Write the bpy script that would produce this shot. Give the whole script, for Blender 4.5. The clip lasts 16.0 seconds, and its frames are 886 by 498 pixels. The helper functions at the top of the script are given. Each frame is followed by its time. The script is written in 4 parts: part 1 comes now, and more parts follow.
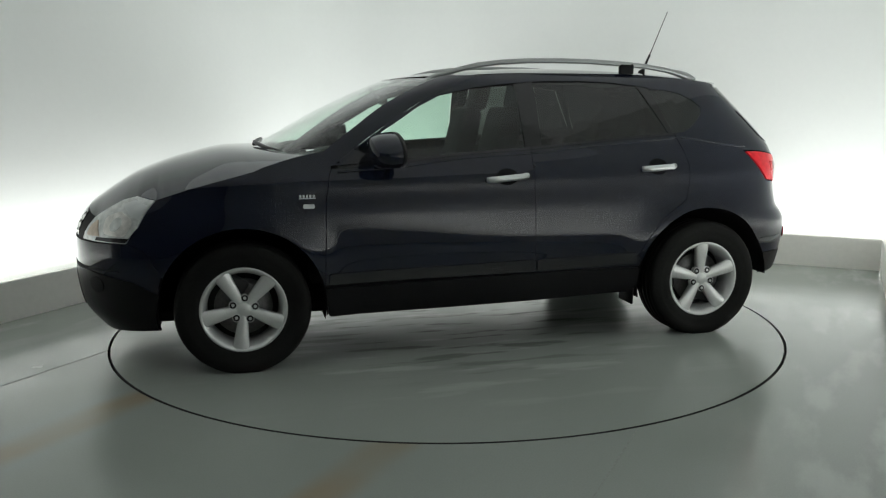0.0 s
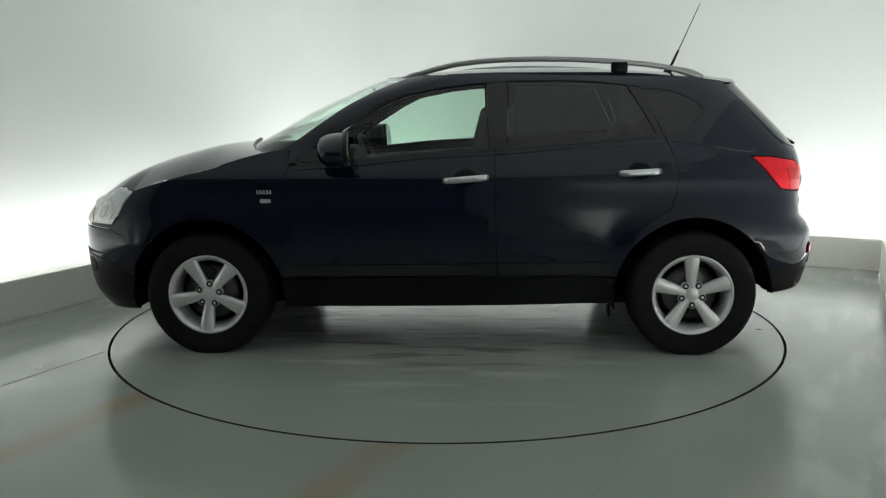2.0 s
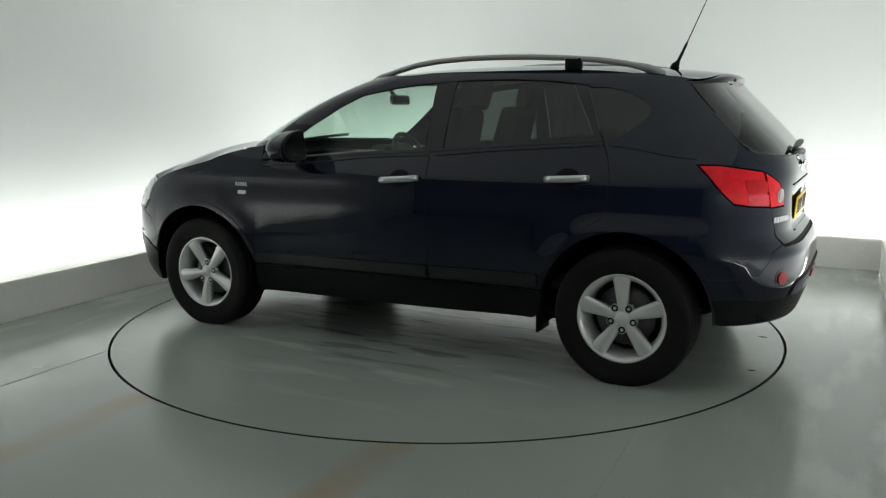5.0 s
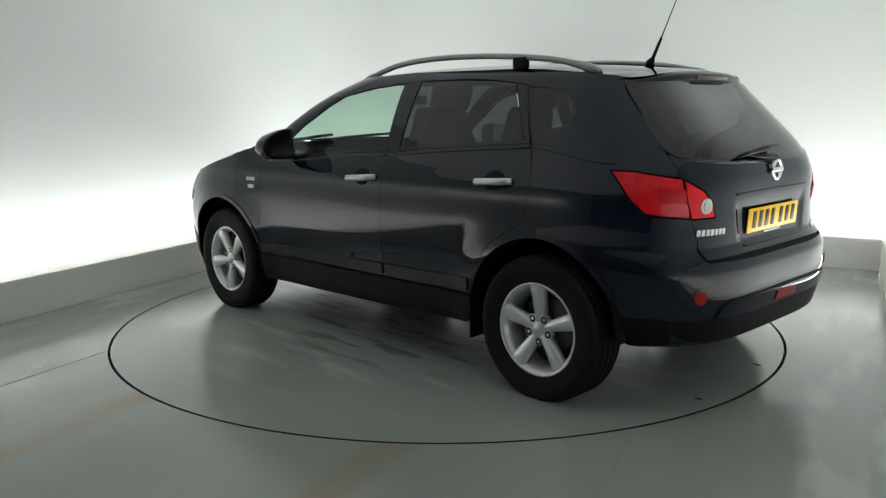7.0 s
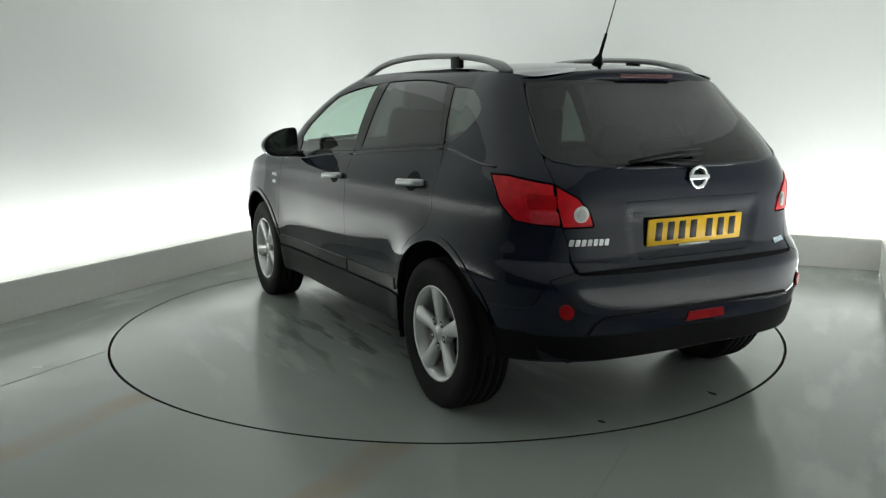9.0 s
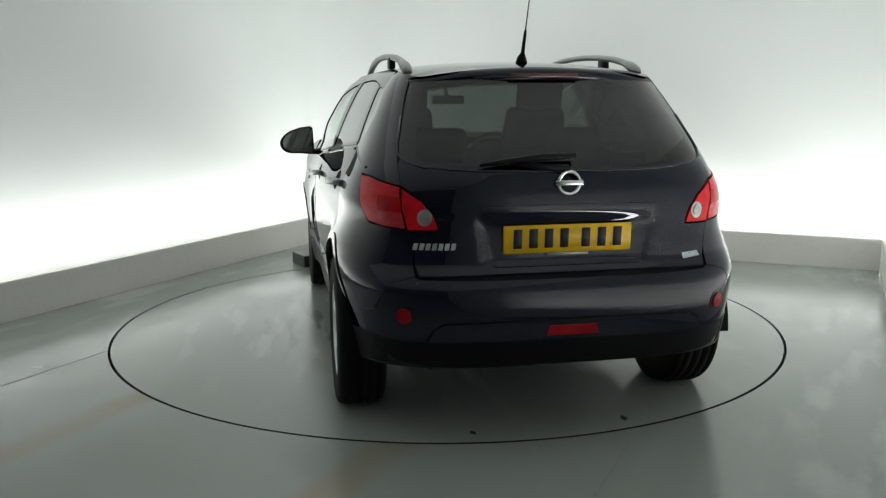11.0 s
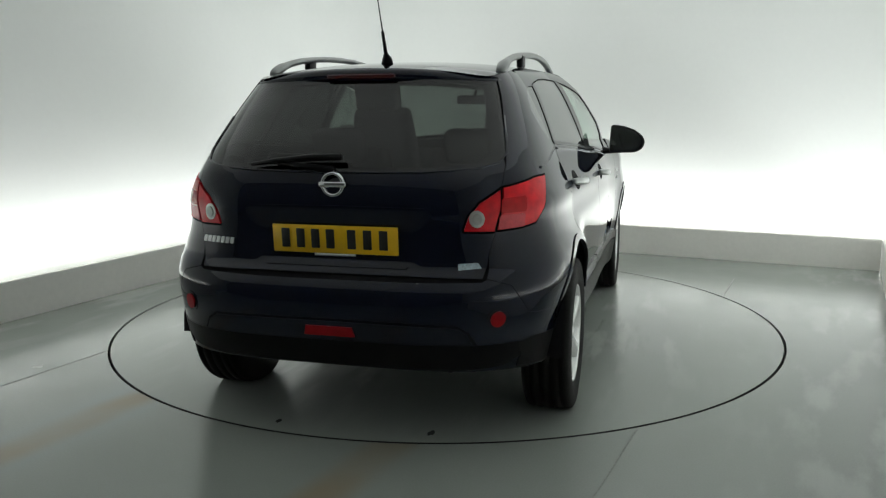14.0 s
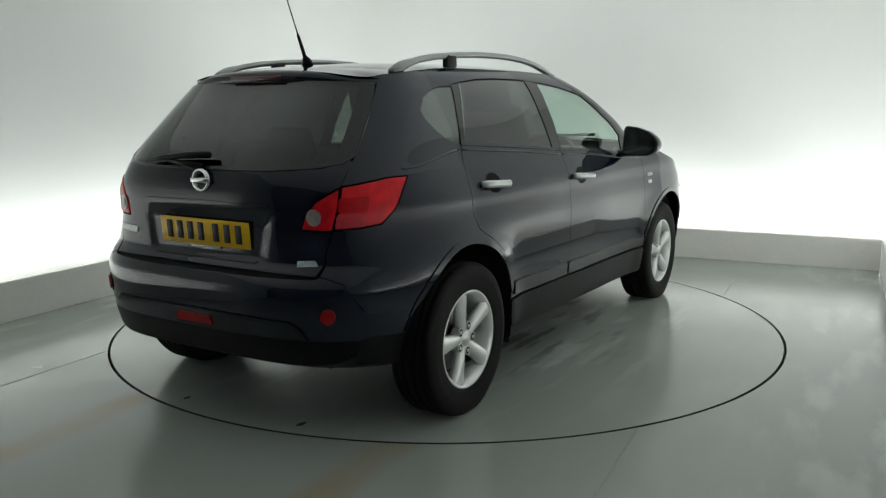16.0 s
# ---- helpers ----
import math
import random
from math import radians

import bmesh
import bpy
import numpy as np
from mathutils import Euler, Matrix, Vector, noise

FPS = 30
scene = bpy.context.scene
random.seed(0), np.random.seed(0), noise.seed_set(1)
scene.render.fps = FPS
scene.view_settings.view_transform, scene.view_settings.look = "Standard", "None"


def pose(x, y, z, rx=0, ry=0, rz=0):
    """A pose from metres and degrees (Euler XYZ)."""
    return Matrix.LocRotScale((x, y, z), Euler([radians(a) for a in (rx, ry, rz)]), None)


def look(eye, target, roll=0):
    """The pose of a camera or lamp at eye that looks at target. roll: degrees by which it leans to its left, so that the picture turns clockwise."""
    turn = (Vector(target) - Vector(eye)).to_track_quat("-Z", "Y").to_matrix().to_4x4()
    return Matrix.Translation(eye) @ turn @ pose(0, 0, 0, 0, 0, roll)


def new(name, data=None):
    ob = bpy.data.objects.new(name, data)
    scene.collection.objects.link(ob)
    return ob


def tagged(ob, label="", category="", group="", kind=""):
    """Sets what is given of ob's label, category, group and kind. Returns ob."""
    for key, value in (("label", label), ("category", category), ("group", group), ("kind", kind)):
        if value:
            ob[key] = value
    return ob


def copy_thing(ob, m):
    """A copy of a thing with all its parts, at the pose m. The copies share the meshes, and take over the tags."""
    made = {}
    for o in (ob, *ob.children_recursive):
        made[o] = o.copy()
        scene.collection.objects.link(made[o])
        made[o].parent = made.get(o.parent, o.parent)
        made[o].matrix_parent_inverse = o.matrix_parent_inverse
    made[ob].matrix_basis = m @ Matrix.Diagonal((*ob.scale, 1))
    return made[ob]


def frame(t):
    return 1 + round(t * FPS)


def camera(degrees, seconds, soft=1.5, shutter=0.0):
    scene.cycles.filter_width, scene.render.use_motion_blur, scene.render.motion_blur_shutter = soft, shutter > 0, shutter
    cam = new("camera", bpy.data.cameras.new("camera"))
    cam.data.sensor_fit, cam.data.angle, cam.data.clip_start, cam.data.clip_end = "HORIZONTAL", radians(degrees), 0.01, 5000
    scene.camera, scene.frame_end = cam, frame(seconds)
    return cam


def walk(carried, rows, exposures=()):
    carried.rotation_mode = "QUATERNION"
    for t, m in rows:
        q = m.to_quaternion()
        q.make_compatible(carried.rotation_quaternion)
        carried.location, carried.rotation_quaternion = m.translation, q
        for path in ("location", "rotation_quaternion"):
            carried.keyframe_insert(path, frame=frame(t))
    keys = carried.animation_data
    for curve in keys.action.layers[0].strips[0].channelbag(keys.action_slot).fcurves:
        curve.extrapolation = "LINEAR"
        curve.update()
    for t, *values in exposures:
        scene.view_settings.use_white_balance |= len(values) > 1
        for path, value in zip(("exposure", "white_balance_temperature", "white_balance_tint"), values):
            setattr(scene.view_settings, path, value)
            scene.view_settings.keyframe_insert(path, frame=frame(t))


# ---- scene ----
# camera: a fixed stand near one corner of the booth, looking at the turntable
cam = camera(56.36, 16.0, soft=1.25)
EYE = Vector((0.0, -5.172, 1.342))
YAW, PITCH = radians(-0.22), radians(9.83)
AIM = EYE + Vector((math.sin(YAW) * math.cos(PITCH), math.cos(YAW) * math.cos(PITCH), -math.sin(PITCH)))
STAND = look(EYE, AIM, -0.33)
walk(cam, [(0, STAND), (16, STAND)], exposures=[(0, 0.0), (16, 0.0)])

# turntable motion: one steady turn
TURN0, RATE = 194.9, -8.545
CAR_OFF = Vector((-0.041, -0.089, 0.0))
RING = 2.028

# the booth is turned against the camera's axis
ROOM = pose(0, 0, 0, 0, 0, -25.54)
LEFT, RIGHT, BACK, REAR, CEIL = -2.487, 2.565, 2.79, -6.4, 3.0
COVE = 0.50          # gap between parapet and wall
PARAPET = 0.257
CORNER = 0.6         # radius of the rounded wall corner

# ---- light ----
world = bpy.data.worlds.new("world")
scene.world = world
world.use_nodes = True
world.node_tree.nodes["Background"].inputs[0].default_value = (0.5, 0.55, 0.52, 1)
world.node_tree.nodes["Background"].inputs[1].default_value = 0.05


def area_lamp(name, m, sx, sy, watts, colour=(0.978, 1.0, 0.995)):
    d = bpy.data.lights.new(name, "AREA")
    d.shape, d.size, d.size_y, d.energy, d.color = "RECTANGLE", sx, sy, watts, colour
    ob = new(name, d)
    ob.matrix_world = m
    return ob


# light strips in the cove behind the parapet, facing up and slightly into the booth
for x, lean, far, watts in ((LEFT - 0.27, 22, -4.4, 71), (RIGHT + 0.27, -22, -3.3, 59)):
    area_lamp("cove_strip_lamp", ROOM @ pose(x, (BACK + far) / 2, 0.09, 180, 0, 90) @ pose(0, 0, 0, lean), BACK - far, 0.15, watts)
area_lamp("cove_strip_lamp", ROOM @ pose(0.04, BACK + 0.27, 0.09, 180, 0, 0) @ pose(0, 0, 0, 22), 5.1, 0.15, 52)


# ---- materials ----
def material(name, colour, rough=0.5, metal=0.0, coat=0.0, coat_rough=0.03, grain=0.0, grain_scale=60.0, bump=0.0, bump_scale=200.0, blotch=0.0, blotch_scale=1.5,
             rough_var=0.0, emission=None, strength=0.0, spec=0.5, coat_ior=1.5):
    m = bpy.data.materials.new(name)
    m.use_nodes = True
    nt = m.node_tree
    b = nt.nodes["Principled BSDF"]
    b.inputs["Base Color"].default_value = (*colour, 1)
    b.inputs["Roughness"].default_value = rough
    b.inputs["Metallic"].default_value = metal
    b.inputs["Coat Weight"].default_value = coat
    b.inputs["Coat Roughness"].default_value = coat_rough
    b.inputs["Coat IOR"].default_value = coat_ior
    b.inputs["Specular IOR Level"].default_value = spec
    if emission:
        b.inputs["Emission Color"].default_value = (*emission, 1)
        b.inputs["Emission Strength"].default_value = strength
    tc = nt.nodes.new("ShaderNodeTexCoord")

    def tex(scale, detail=4.0):
        n = nt.nodes.new("ShaderNodeTexNoise")
        n.inputs["Scale"].default_value = scale
        n.inputs["Detail"].default_value = detail
        nt.links.new(tc.outputs["Object"], n.inputs["Vector"])
        return n

    last = None
    for amount, scale in ((grain, grain_scale), (blotch, blotch_scale)):
        if amount:
            n = tex(scale)
            r = nt.nodes.new("ShaderNodeMapRange")
            r.inputs["From Min"].default_value, r.inputs["From Max"].default_value = 0.3, 0.7
            r.inputs["To Min"].default_value, r.inputs["To Max"].default_value = 1 - amount, 1 + amount
            nt.links.new(n.outputs["Fac"], r.inputs["Value"])
            mx = nt.nodes.new("ShaderNodeVectorMath")
            mx.operation = "SCALE"
            if last is None:
                mx.inputs[0].default_value = colour
            else:
                nt.links.new(last, mx.inputs[0])
            nt.links.new(r.outputs[0], mx.inputs["Scale"])
            last = mx.outputs[0]
    if last is not None:
        nt.links.new(last, b.inputs["Base Color"])
    if rough_var:
        n = tex(blotch_scale * 2.3)
        r = nt.nodes.new("ShaderNodeMapRange")
        r.inputs["From Min"].default_value, r.inputs["From Max"].default_value = 0.3, 0.7
        r.inputs["To Min"].default_value, r.inputs["To Max"].default_value = rough - rough_var, rough + rough_var
        nt.links.new(n.outputs["Fac"], r.inputs["Value"])
        nt.links.new(r.outputs[0], b.inputs["Roughness"])
    if bump:
        n = tex(bump_scale)
        bp = nt.nodes.new("ShaderNodeBump")
        bp.inputs["Strength"].default_value = bump
        bp.inputs["Distance"].default_value = 0.004
        nt.links.new(n.outputs["Fac"], bp.inputs["Height"])
        nt.links.new(bp.outputs[0], b.inputs["Normal"])
    return m


def glass(name, tint, gloss=1.0):
    """A thin pane: tinted see-through with a mirror reflection that follows Fresnel."""
    m = bpy.data.materials.new(name)
    m.use_nodes = True
    nt = m.node_tree
    nt.nodes.clear()
    out = nt.nodes.new("ShaderNodeOutputMaterial")
    mix = nt.nodes.new("ShaderNodeMixShader")
    tr = nt.nodes.new("ShaderNodeBsdfTransparent")
    gl = nt.nodes.new("ShaderNodeBsdfGlossy")
    lw = nt.nodes.new("ShaderNodeLayerWeight")
    lw.inputs["Blend"].default_value = 0.5
    pw = nt.nodes.new("ShaderNodeMath")
    pw.operation = "POWER"
    pw.inputs[1].default_value = 4.0
    fr = nt.nodes.new("ShaderNodeMath")
    fr.operation = "MULTIPLY_ADD"
    fr.inputs[1].default_value, fr.inputs[2].default_value = 0.93, 0.05
    nt.links.new(lw.outputs["Facing"], pw.inputs[0])
    nt.links.new(pw.outputs[0], fr.inputs[0])
    tr.inputs["Color"].default_value = (*tint, 1)
    gl.inputs["Roughness"].default_value = 0.01
    gl.inputs["Color"].default_value = (gloss, gloss, gloss, 1)
    nt.links.new(fr.outputs[0], mix.inputs[0])
    nt.links.new(tr.outputs[0], mix.inputs[1])
    nt.links.new(gl.outputs[0], mix.inputs[2])
    nt.links.new(mix.outputs[0], out.inputs["Surface"])
    return m


def floor_material(name, tracks=False):
    """Worn grey-green floor paint: pale streaks, smudges, uneven gloss and, where cars drive in, brown tyre tracks."""
    m = bpy.data.materials.new(name)
    m.use_nodes = True
    nt = m.node_tree
    b = nt.nodes["Principled BSDF"]
    geo = nt.nodes.new("ShaderNodeTexCoord")

    def calc(op, a, b=None):
        n = nt.nodes.new("ShaderNodeMath")
        n.operation = op
        for k, q in enumerate((a, b)):
            if isinstance(q, (int, float)):
                n.inputs[k].default_value = q
            elif q is not None:
                nt.links.new(q, n.inputs[k])
        return n.outputs[0]

    def ramp(value, lo, hi, a, c):
        r = nt.nodes.new("ShaderNodeMapRange")
        r.interpolation_type = "SMOOTHSTEP"
        for key, q in (("From Min", lo), ("From Max", hi), ("To Min", a), ("To Max", c)):
            r.inputs[key].default_value = q
        nt.links.new(value, r.inputs["Value"])
        return r.outputs[0]

    def cloud(scale, stretch=(1, 1, 1), detail=1.0):
        mp = nt.nodes.new("ShaderNodeMapping")
        mp.inputs["Scale"].default_value = stretch
        nt.links.new(geo.outputs["Object"], mp.inputs["Vector"])
        n = nt.nodes.new("ShaderNodeTexNoise")
        n.inputs["Scale"].default_value = scale
        n.inputs["Detail"].default_value = detail
        nt.links.new(mp.outputs[0], n.inputs["Vector"])
        return n.outputs["Fac"]

    def tint(base, colour, amount):
        mx = nt.nodes.new("ShaderNodeMix")
        mx.data_type = "RGBA"
        nt.links.new(amount, mx.inputs["Factor"])
        if isinstance(base, tuple):
            mx.inputs[6].default_value = (*base, 1)
        else:
            nt.links.new(base, mx.inputs[6])
        mx.inputs[7].default_value = (*colour, 1)
        return mx.outputs[2]

    base = tint((0.305, 0.334, 0.309), (0.349, 0.378, 0.353), ramp(cloud(1.1, (1.0, 0.5, 1.0), 0.0), 0.1, 0.9, 0.0, 1.0))
    base = tint(base, (0.265, 0.287, 0.265), ramp(cloud(140.0, detail=2.0), 0.2, 0.8, 0.0, 0.35))
    if not tracks:
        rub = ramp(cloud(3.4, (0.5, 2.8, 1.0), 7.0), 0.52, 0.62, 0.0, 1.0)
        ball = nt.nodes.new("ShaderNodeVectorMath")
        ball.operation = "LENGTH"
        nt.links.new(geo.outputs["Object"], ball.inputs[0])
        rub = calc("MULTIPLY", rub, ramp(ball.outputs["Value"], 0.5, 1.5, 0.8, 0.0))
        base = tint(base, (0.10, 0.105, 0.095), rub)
        # pale streaks, stronger towards the middle of the disc
        pale_streaks = ramp(cloud(2.7, (0.5, 2.2, 1.0), 7.0), 0.53, 0.66, 0.0, 1.0)
        base = tint(base, (0.54, 0.56, 0.535), calc("MULTIPLY", pale_streaks, ramp(ball.outputs["Value"], 0.9, 1.9, 0.5, 0.05)))
    if tracks:
        xyz = nt.nodes.new("ShaderNodeSeparateXYZ")
        nt.links.new(geo.outputs["Object"], xyz.inputs[0])
        off = calc("ABSOLUTE", calc("SUBTRACT", calc("ABSOLUTE", xyz.outputs[0]), 0.67))
        band = calc("MULTIPLY", ramp(off, 0.02, 0.15, 1, 0), ramp(xyz.outputs[1], -1.8, -1.1, 1, 0))
        band = calc("MULTIPLY", band, ramp(cloud(3.5, detail=0.0), 0.15, 0.85, 0.35, 0.9))
        base = tint(base, (0.325, 0.262, 0.182), band)
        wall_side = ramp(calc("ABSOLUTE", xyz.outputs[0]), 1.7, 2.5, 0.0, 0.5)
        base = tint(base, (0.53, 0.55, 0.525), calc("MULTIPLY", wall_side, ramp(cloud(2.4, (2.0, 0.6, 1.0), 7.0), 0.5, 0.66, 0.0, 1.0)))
    nt.links.new(base, b.inputs["Base Color"])
    gloss = calc("ADD", ramp(cloud(2.2, (1.0, 1.4, 1.0), 6.0), 0.30, 0.72, 0.0, 0.10), ramp(cloud(7.0, detail=4.0), 0.25, 0.8, 0.0, 0.04))
    nt.links.new(calc("ADD", gloss, 0.14), b.inputs["Roughness"])
    bp = nt.nodes.new("ShaderNodeBump")
    bp.inputs["Strength"].default_value = 0.06
    bp.inputs["Distance"].default_value = 0.004
    nt.links.new(cloud(16.0, (1.0, 1.3, 1.0), 5.0), bp.inputs["Height"])
    nt.links.new(bp.outputs[0], b.inputs["Normal"])
    return m


WHITE = material("white_wall_paint", (0.80, 0.82, 0.80), 0.65, grain=0.006, grain_scale=25, blotch=0.012, blotch_scale=1.2)
PARAPET_PAINT = material("parapet_paint", (0.90, 0.885, 0.84), 0.55, grain=0.02, grain_scale=30, blotch=0.03, blotch_scale=2.0, bump=0.05, bump_scale=150)
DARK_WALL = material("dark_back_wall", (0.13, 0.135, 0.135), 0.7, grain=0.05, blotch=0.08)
GREY_CEILING = material("grey_ceiling_paint", (0.76, 0.78, 0.77), 0.8, grain=0.03, blotch=0.03)
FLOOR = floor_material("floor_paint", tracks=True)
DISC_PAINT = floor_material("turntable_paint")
JOINT = material("floor_joint", (0.23, 0.245, 0.225), 0.6, grain=0.2, grain_scale=40)
GAP = material("gap_black", (0.012, 0.012, 0.012), 0.8)

PAINT = material("navy_paint", (0.0034, 0.0060, 0.0168), 0.5, coat=1.0, coat_rough=0.015, grain=0.08, grain_scale=900, spec=0.0, coat_ior=1.48)
TRIM = material("black_plastic_trim", (0.006, 0.006, 0.007), 0.36, grain=0.15, grain_scale=300, bump=0.12, bump_scale=500, spec=0.15)
BUMPER_BLACK = material("textured_bumper_plastic", (0.005, 0.005, 0.0055), 0.45, grain=0.2, grain_scale=300, bump=0.15, bump_scale=500, spec=0.14)
MOULDING = material("satin_black_moulding", (0.008, 0.008, 0.009), 0.2, grain=0.1, grain_scale=300, coat=0.2)
GLOSS_BLACK = material("gloss_black_trim", (0.006, 0.006, 0.007), 0.12)
SHELL = material("body_underlay", (0.004, 0.004, 0.005), 0.7, spec=0.2)
RUBBER = material("tyre_rubber", (0.0075, 0.0075, 0.007), 0.72, grain=0.25, grain_scale=120, blotch=0.2, blotch_scale=9, bump=0.15, bump_scale=300, spec=0.2)
ALLOY = material("silver_alloy", (0.72, 0.73, 0.72), 0.27, metal=0.45, grain=0.03, grain_scale=300, blotch=0.04, blotch_scale=8)
BRAKE = material("brake_disc_steel", (0.12, 0.12, 0.12), 0.4, metal=0.8, grain=0.2, grain_scale=60)
MIRROR = material("mirror_glass", (0.42, 0.44, 0.43), 0.05, metal=1.0)
CHROME = material("chrome", (0.78, 0.79, 0.79), 0.1, metal=1.0)
SATIN = material("satin_silver", (0.62, 0.64, 0.64), 0.28, metal=0.7)
RAIL = material("rail_grey", (0.30, 0.31, 0.305), 0.34, metal=0.6, grain=0.05, grain_scale=200)
RED = material("red_lamp_plastic", (0.64, 0.009, 0.018), 0.3, coat=0.2, blotch=0.2, blotch_scale=22, spec=0.2)
RED_DARK = material("dark_red_lamp_plastic", (0.30, 0.004, 0.008), 0.3, coat=0.15, spec=0.15, blotch=0.15, blotch_scale=30)
RED_CELL = material("deep_red_lamp_cell", (0.46, 0.006, 0.010), 0.25, coat=0.3, spec=0.2, blotch=0.15, blotch_scale=30)
BRAKE_RED = material("unlit_brake_lamp", (0.07, 0.004, 0.005), 0.2, coat=1.0)
PINK = material("pale_red_lamp_plastic", (0.56, 0.045, 0.06), 0.25, coat=0.35, spec=0.2, blotch=0.15, blotch_scale=40)
HEAD_BOWL = material("headlight_reflector", (0.80, 0.78, 0.75), 0.3, metal=0.4, blotch=0.2, blotch_scale=35, coat=0.3)
PALE_AMBER = material("pale_amber_lamp_plastic", (0.62, 0.50, 0.40), 0.2, coat=0.6, blotch=0.15, blotch_scale=30)
LENS = material("clear_lamp_lens", (0.78, 0.80, 0.79), 0.1, coat=1.0, metal=0.25, blotch=0.25, blotch_scale=30)
DIM_BOWL = material("shaded_lamp_reflector", (0.40, 0.39, 0.38), 0.5, metal=0.5, blotch=0.2, blotch_scale=25)
LAMP_BOWL = material("lamp_reflector", (0.50, 0.50, 0.48), 0.35, metal=0.9, blotch=0.2, blotch_scale=25)
PLATE = material("yellow_plate", (0.86, 0.52, 0.012), 0.35, grain=0.02)
PLATE_INK = material("plate_ink", (0.012, 0.012, 0.012), 0.45)
BAR_WHITE = material("pale_lettering", (0.6, 0.62, 0.62), 0.3, metal=0.5)
CLOTH = material("charcoal_seat_cloth", (0.013, 0.013, 0.014), 0.9, grain=0.3, grain_scale=250, bump=0.3, bump_scale=400)
CABIN = material("cabin_plastic", (0.016, 0.016, 0.017), 0.6, grain=0.1, grain_scale=200)
CABIN_PALE = material("pale_headlining", (0.20, 0.205, 0.20), 0.9, grain=0.05, grain_scale=200)
CLEAR_GLASS = glass("green_tinted_glass", (0.66, 0.80, 0.72))
SCREEN_GLASS = glass("windscreen_glass", (0.72, 0.84, 0.77))
PRIVACY_GLASS = glass("privacy_glass", (0.085, 0.094, 0.089))


# ---- mesh helpers ----
def link_mesh(name, bm, mat, parent=None, label="", smooth=True, normals=None):
    me = bpy.data.meshes.new(name)
    split = []
    if normals:
        tn, fk = bm.verts.layers.float_vector["true_normal"], bm.faces.layers.int["face_kind"]
        for f in bm.faces:
            split += [tuple(f.normal) if f[fk] else tuple(l.vert[tn]) for l in f.loops]
    bm.to_mesh(me)
    bm.free()
    for mt in (mat if isinstance(mat, (list, tuple)) else [mat, SHELL] if normals and mat == PAINT else [mat]):
        me.materials.append(mt)
    if smooth:
        me.polygons.foreach_set("use_smooth", [True] * len(me.polygons))
    if split:
        me.normals_split_custom_set(split)
    ob = new(name, me)
    if parent is not None:
        ob.parent = parent
    if label:
        tagged(ob, label)
    return ob


def part(name, bm, mat, parent, label="", smooth=True, normals=None):
    return link_mesh(name, bm, mat, parent, label, smooth, normals)


def box(bm, m, sx, sy, sz, bevel=0.0, segs=2):
    r = bmesh.ops.create_cube(bm, size=1.0, matrix=m @ Matrix.Diagonal((sx, sy, sz, 1)))
    if bevel:
        edges = list({e for v in r["verts"] for e in v.link_edges})
        bmesh.ops.bevel(bm, geom=edges, offset=bevel, segments=segs, affect="EDGES", profile=0.5)
    return bm


def boxed(m, sx, sy, sz, bevel=0.0, segs=2):
    return box(bmesh.new(), m, sx, sy, sz, bevel, segs)


def lathe(profile, segs=48, closed=False):
    """Turned shape about the Y axis from (radius, y) pairs."""
    bm = bmesh.new()
    rings = []
    for r, y in profile:
        rings.append([bm.verts.new((r * math.cos(2 * math.pi * k / segs), y, r * math.sin(2 * math.pi * k / segs))) for k in range(segs)])
    pairs = list(zip(rings, rings[1:])) + ([(rings[-1], rings[0])] if closed else [])
    for a, b in pairs:
        for k in range(segs):
            bm.faces.new((a[k], a[(k + 1) % segs], b[(k + 1) % segs], b[k]))
    bmesh.ops.recalc_face_normals(bm, faces=bm.faces)
    return bm


def tube(points, radius, segs=8, flat=1.0):
    """A bar along points, with its own radius at each point if radius is a list."""
    bm = bmesh.new()
    pts = [Vector(q) for q in points]
    rings = []
    for i, q in enumerate(pts):
        d = (pts[min(i + 1, len(pts) - 1)] - pts[max(i - 1, 0)]).normalized()
        side = d.cross(Vector((0, 0, 1)))
        side = side.normalized() if side.length > 1e-4 else Vector((1, 0, 0))
        up = side.cross(d).normalized()
        r = radius[i] if isinstance(radius, (list, tuple)) else radius
        rings.append([bm.verts.new(q + side * (r * math.cos(2 * math.pi * k / segs)) + up * (r * flat * math.sin(2 * math.pi * k / segs))) for k in range(segs)])
    for a, b in zip(rings, rings[1:]):
        for k in range(segs):
            bm.faces.new((a[k], a[(k + 1) % segs], b[(k + 1) % segs], b[k]))
    bm.faces.new(rings[0][::-1])
    bm.faces.new(rings[-1])
    bmesh.ops.recalc_face_normals(bm, faces=bm.faces)
    return bm


def curve_through(pairs):
    """A smooth function through (x, y) pairs, without overshoot."""
    xs, ys = [a for a, _ in pairs], [b for _, b in pairs]
    n = len(xs)
    d = [(ys[i + 1] - ys[i]) / (xs[i + 1] - xs[i]) for i in range(n - 1)]
    m = [d[0]] + [0.0 if d[i - 1] * d[i] <= 0 else 2 * d[i - 1] * d[i] / (d[i - 1] + d[i]) for i in range(1, n - 1)] + [d[-1]]

    def f(x):
        if x <= xs[0]:
            return ys[0] + m[0] * (x - xs[0])
        if x >= xs[-1]:
            return ys[-1] + m[-1] * (x - xs[-1])
        i = max(k for k in range(n - 1) if xs[k] <= x)
        h = xs[i + 1] - xs[i]
        t = (x - xs[i]) / h
        return (2 * t ** 3 - 3 * t * t + 1) * ys[i] + (t ** 3 - 2 * t * t + t) * h * m[i] + (-2 * t ** 3 + 3 * t * t) * ys[i + 1] + (t ** 3 - t * t) * h * m[i + 1]
    return f


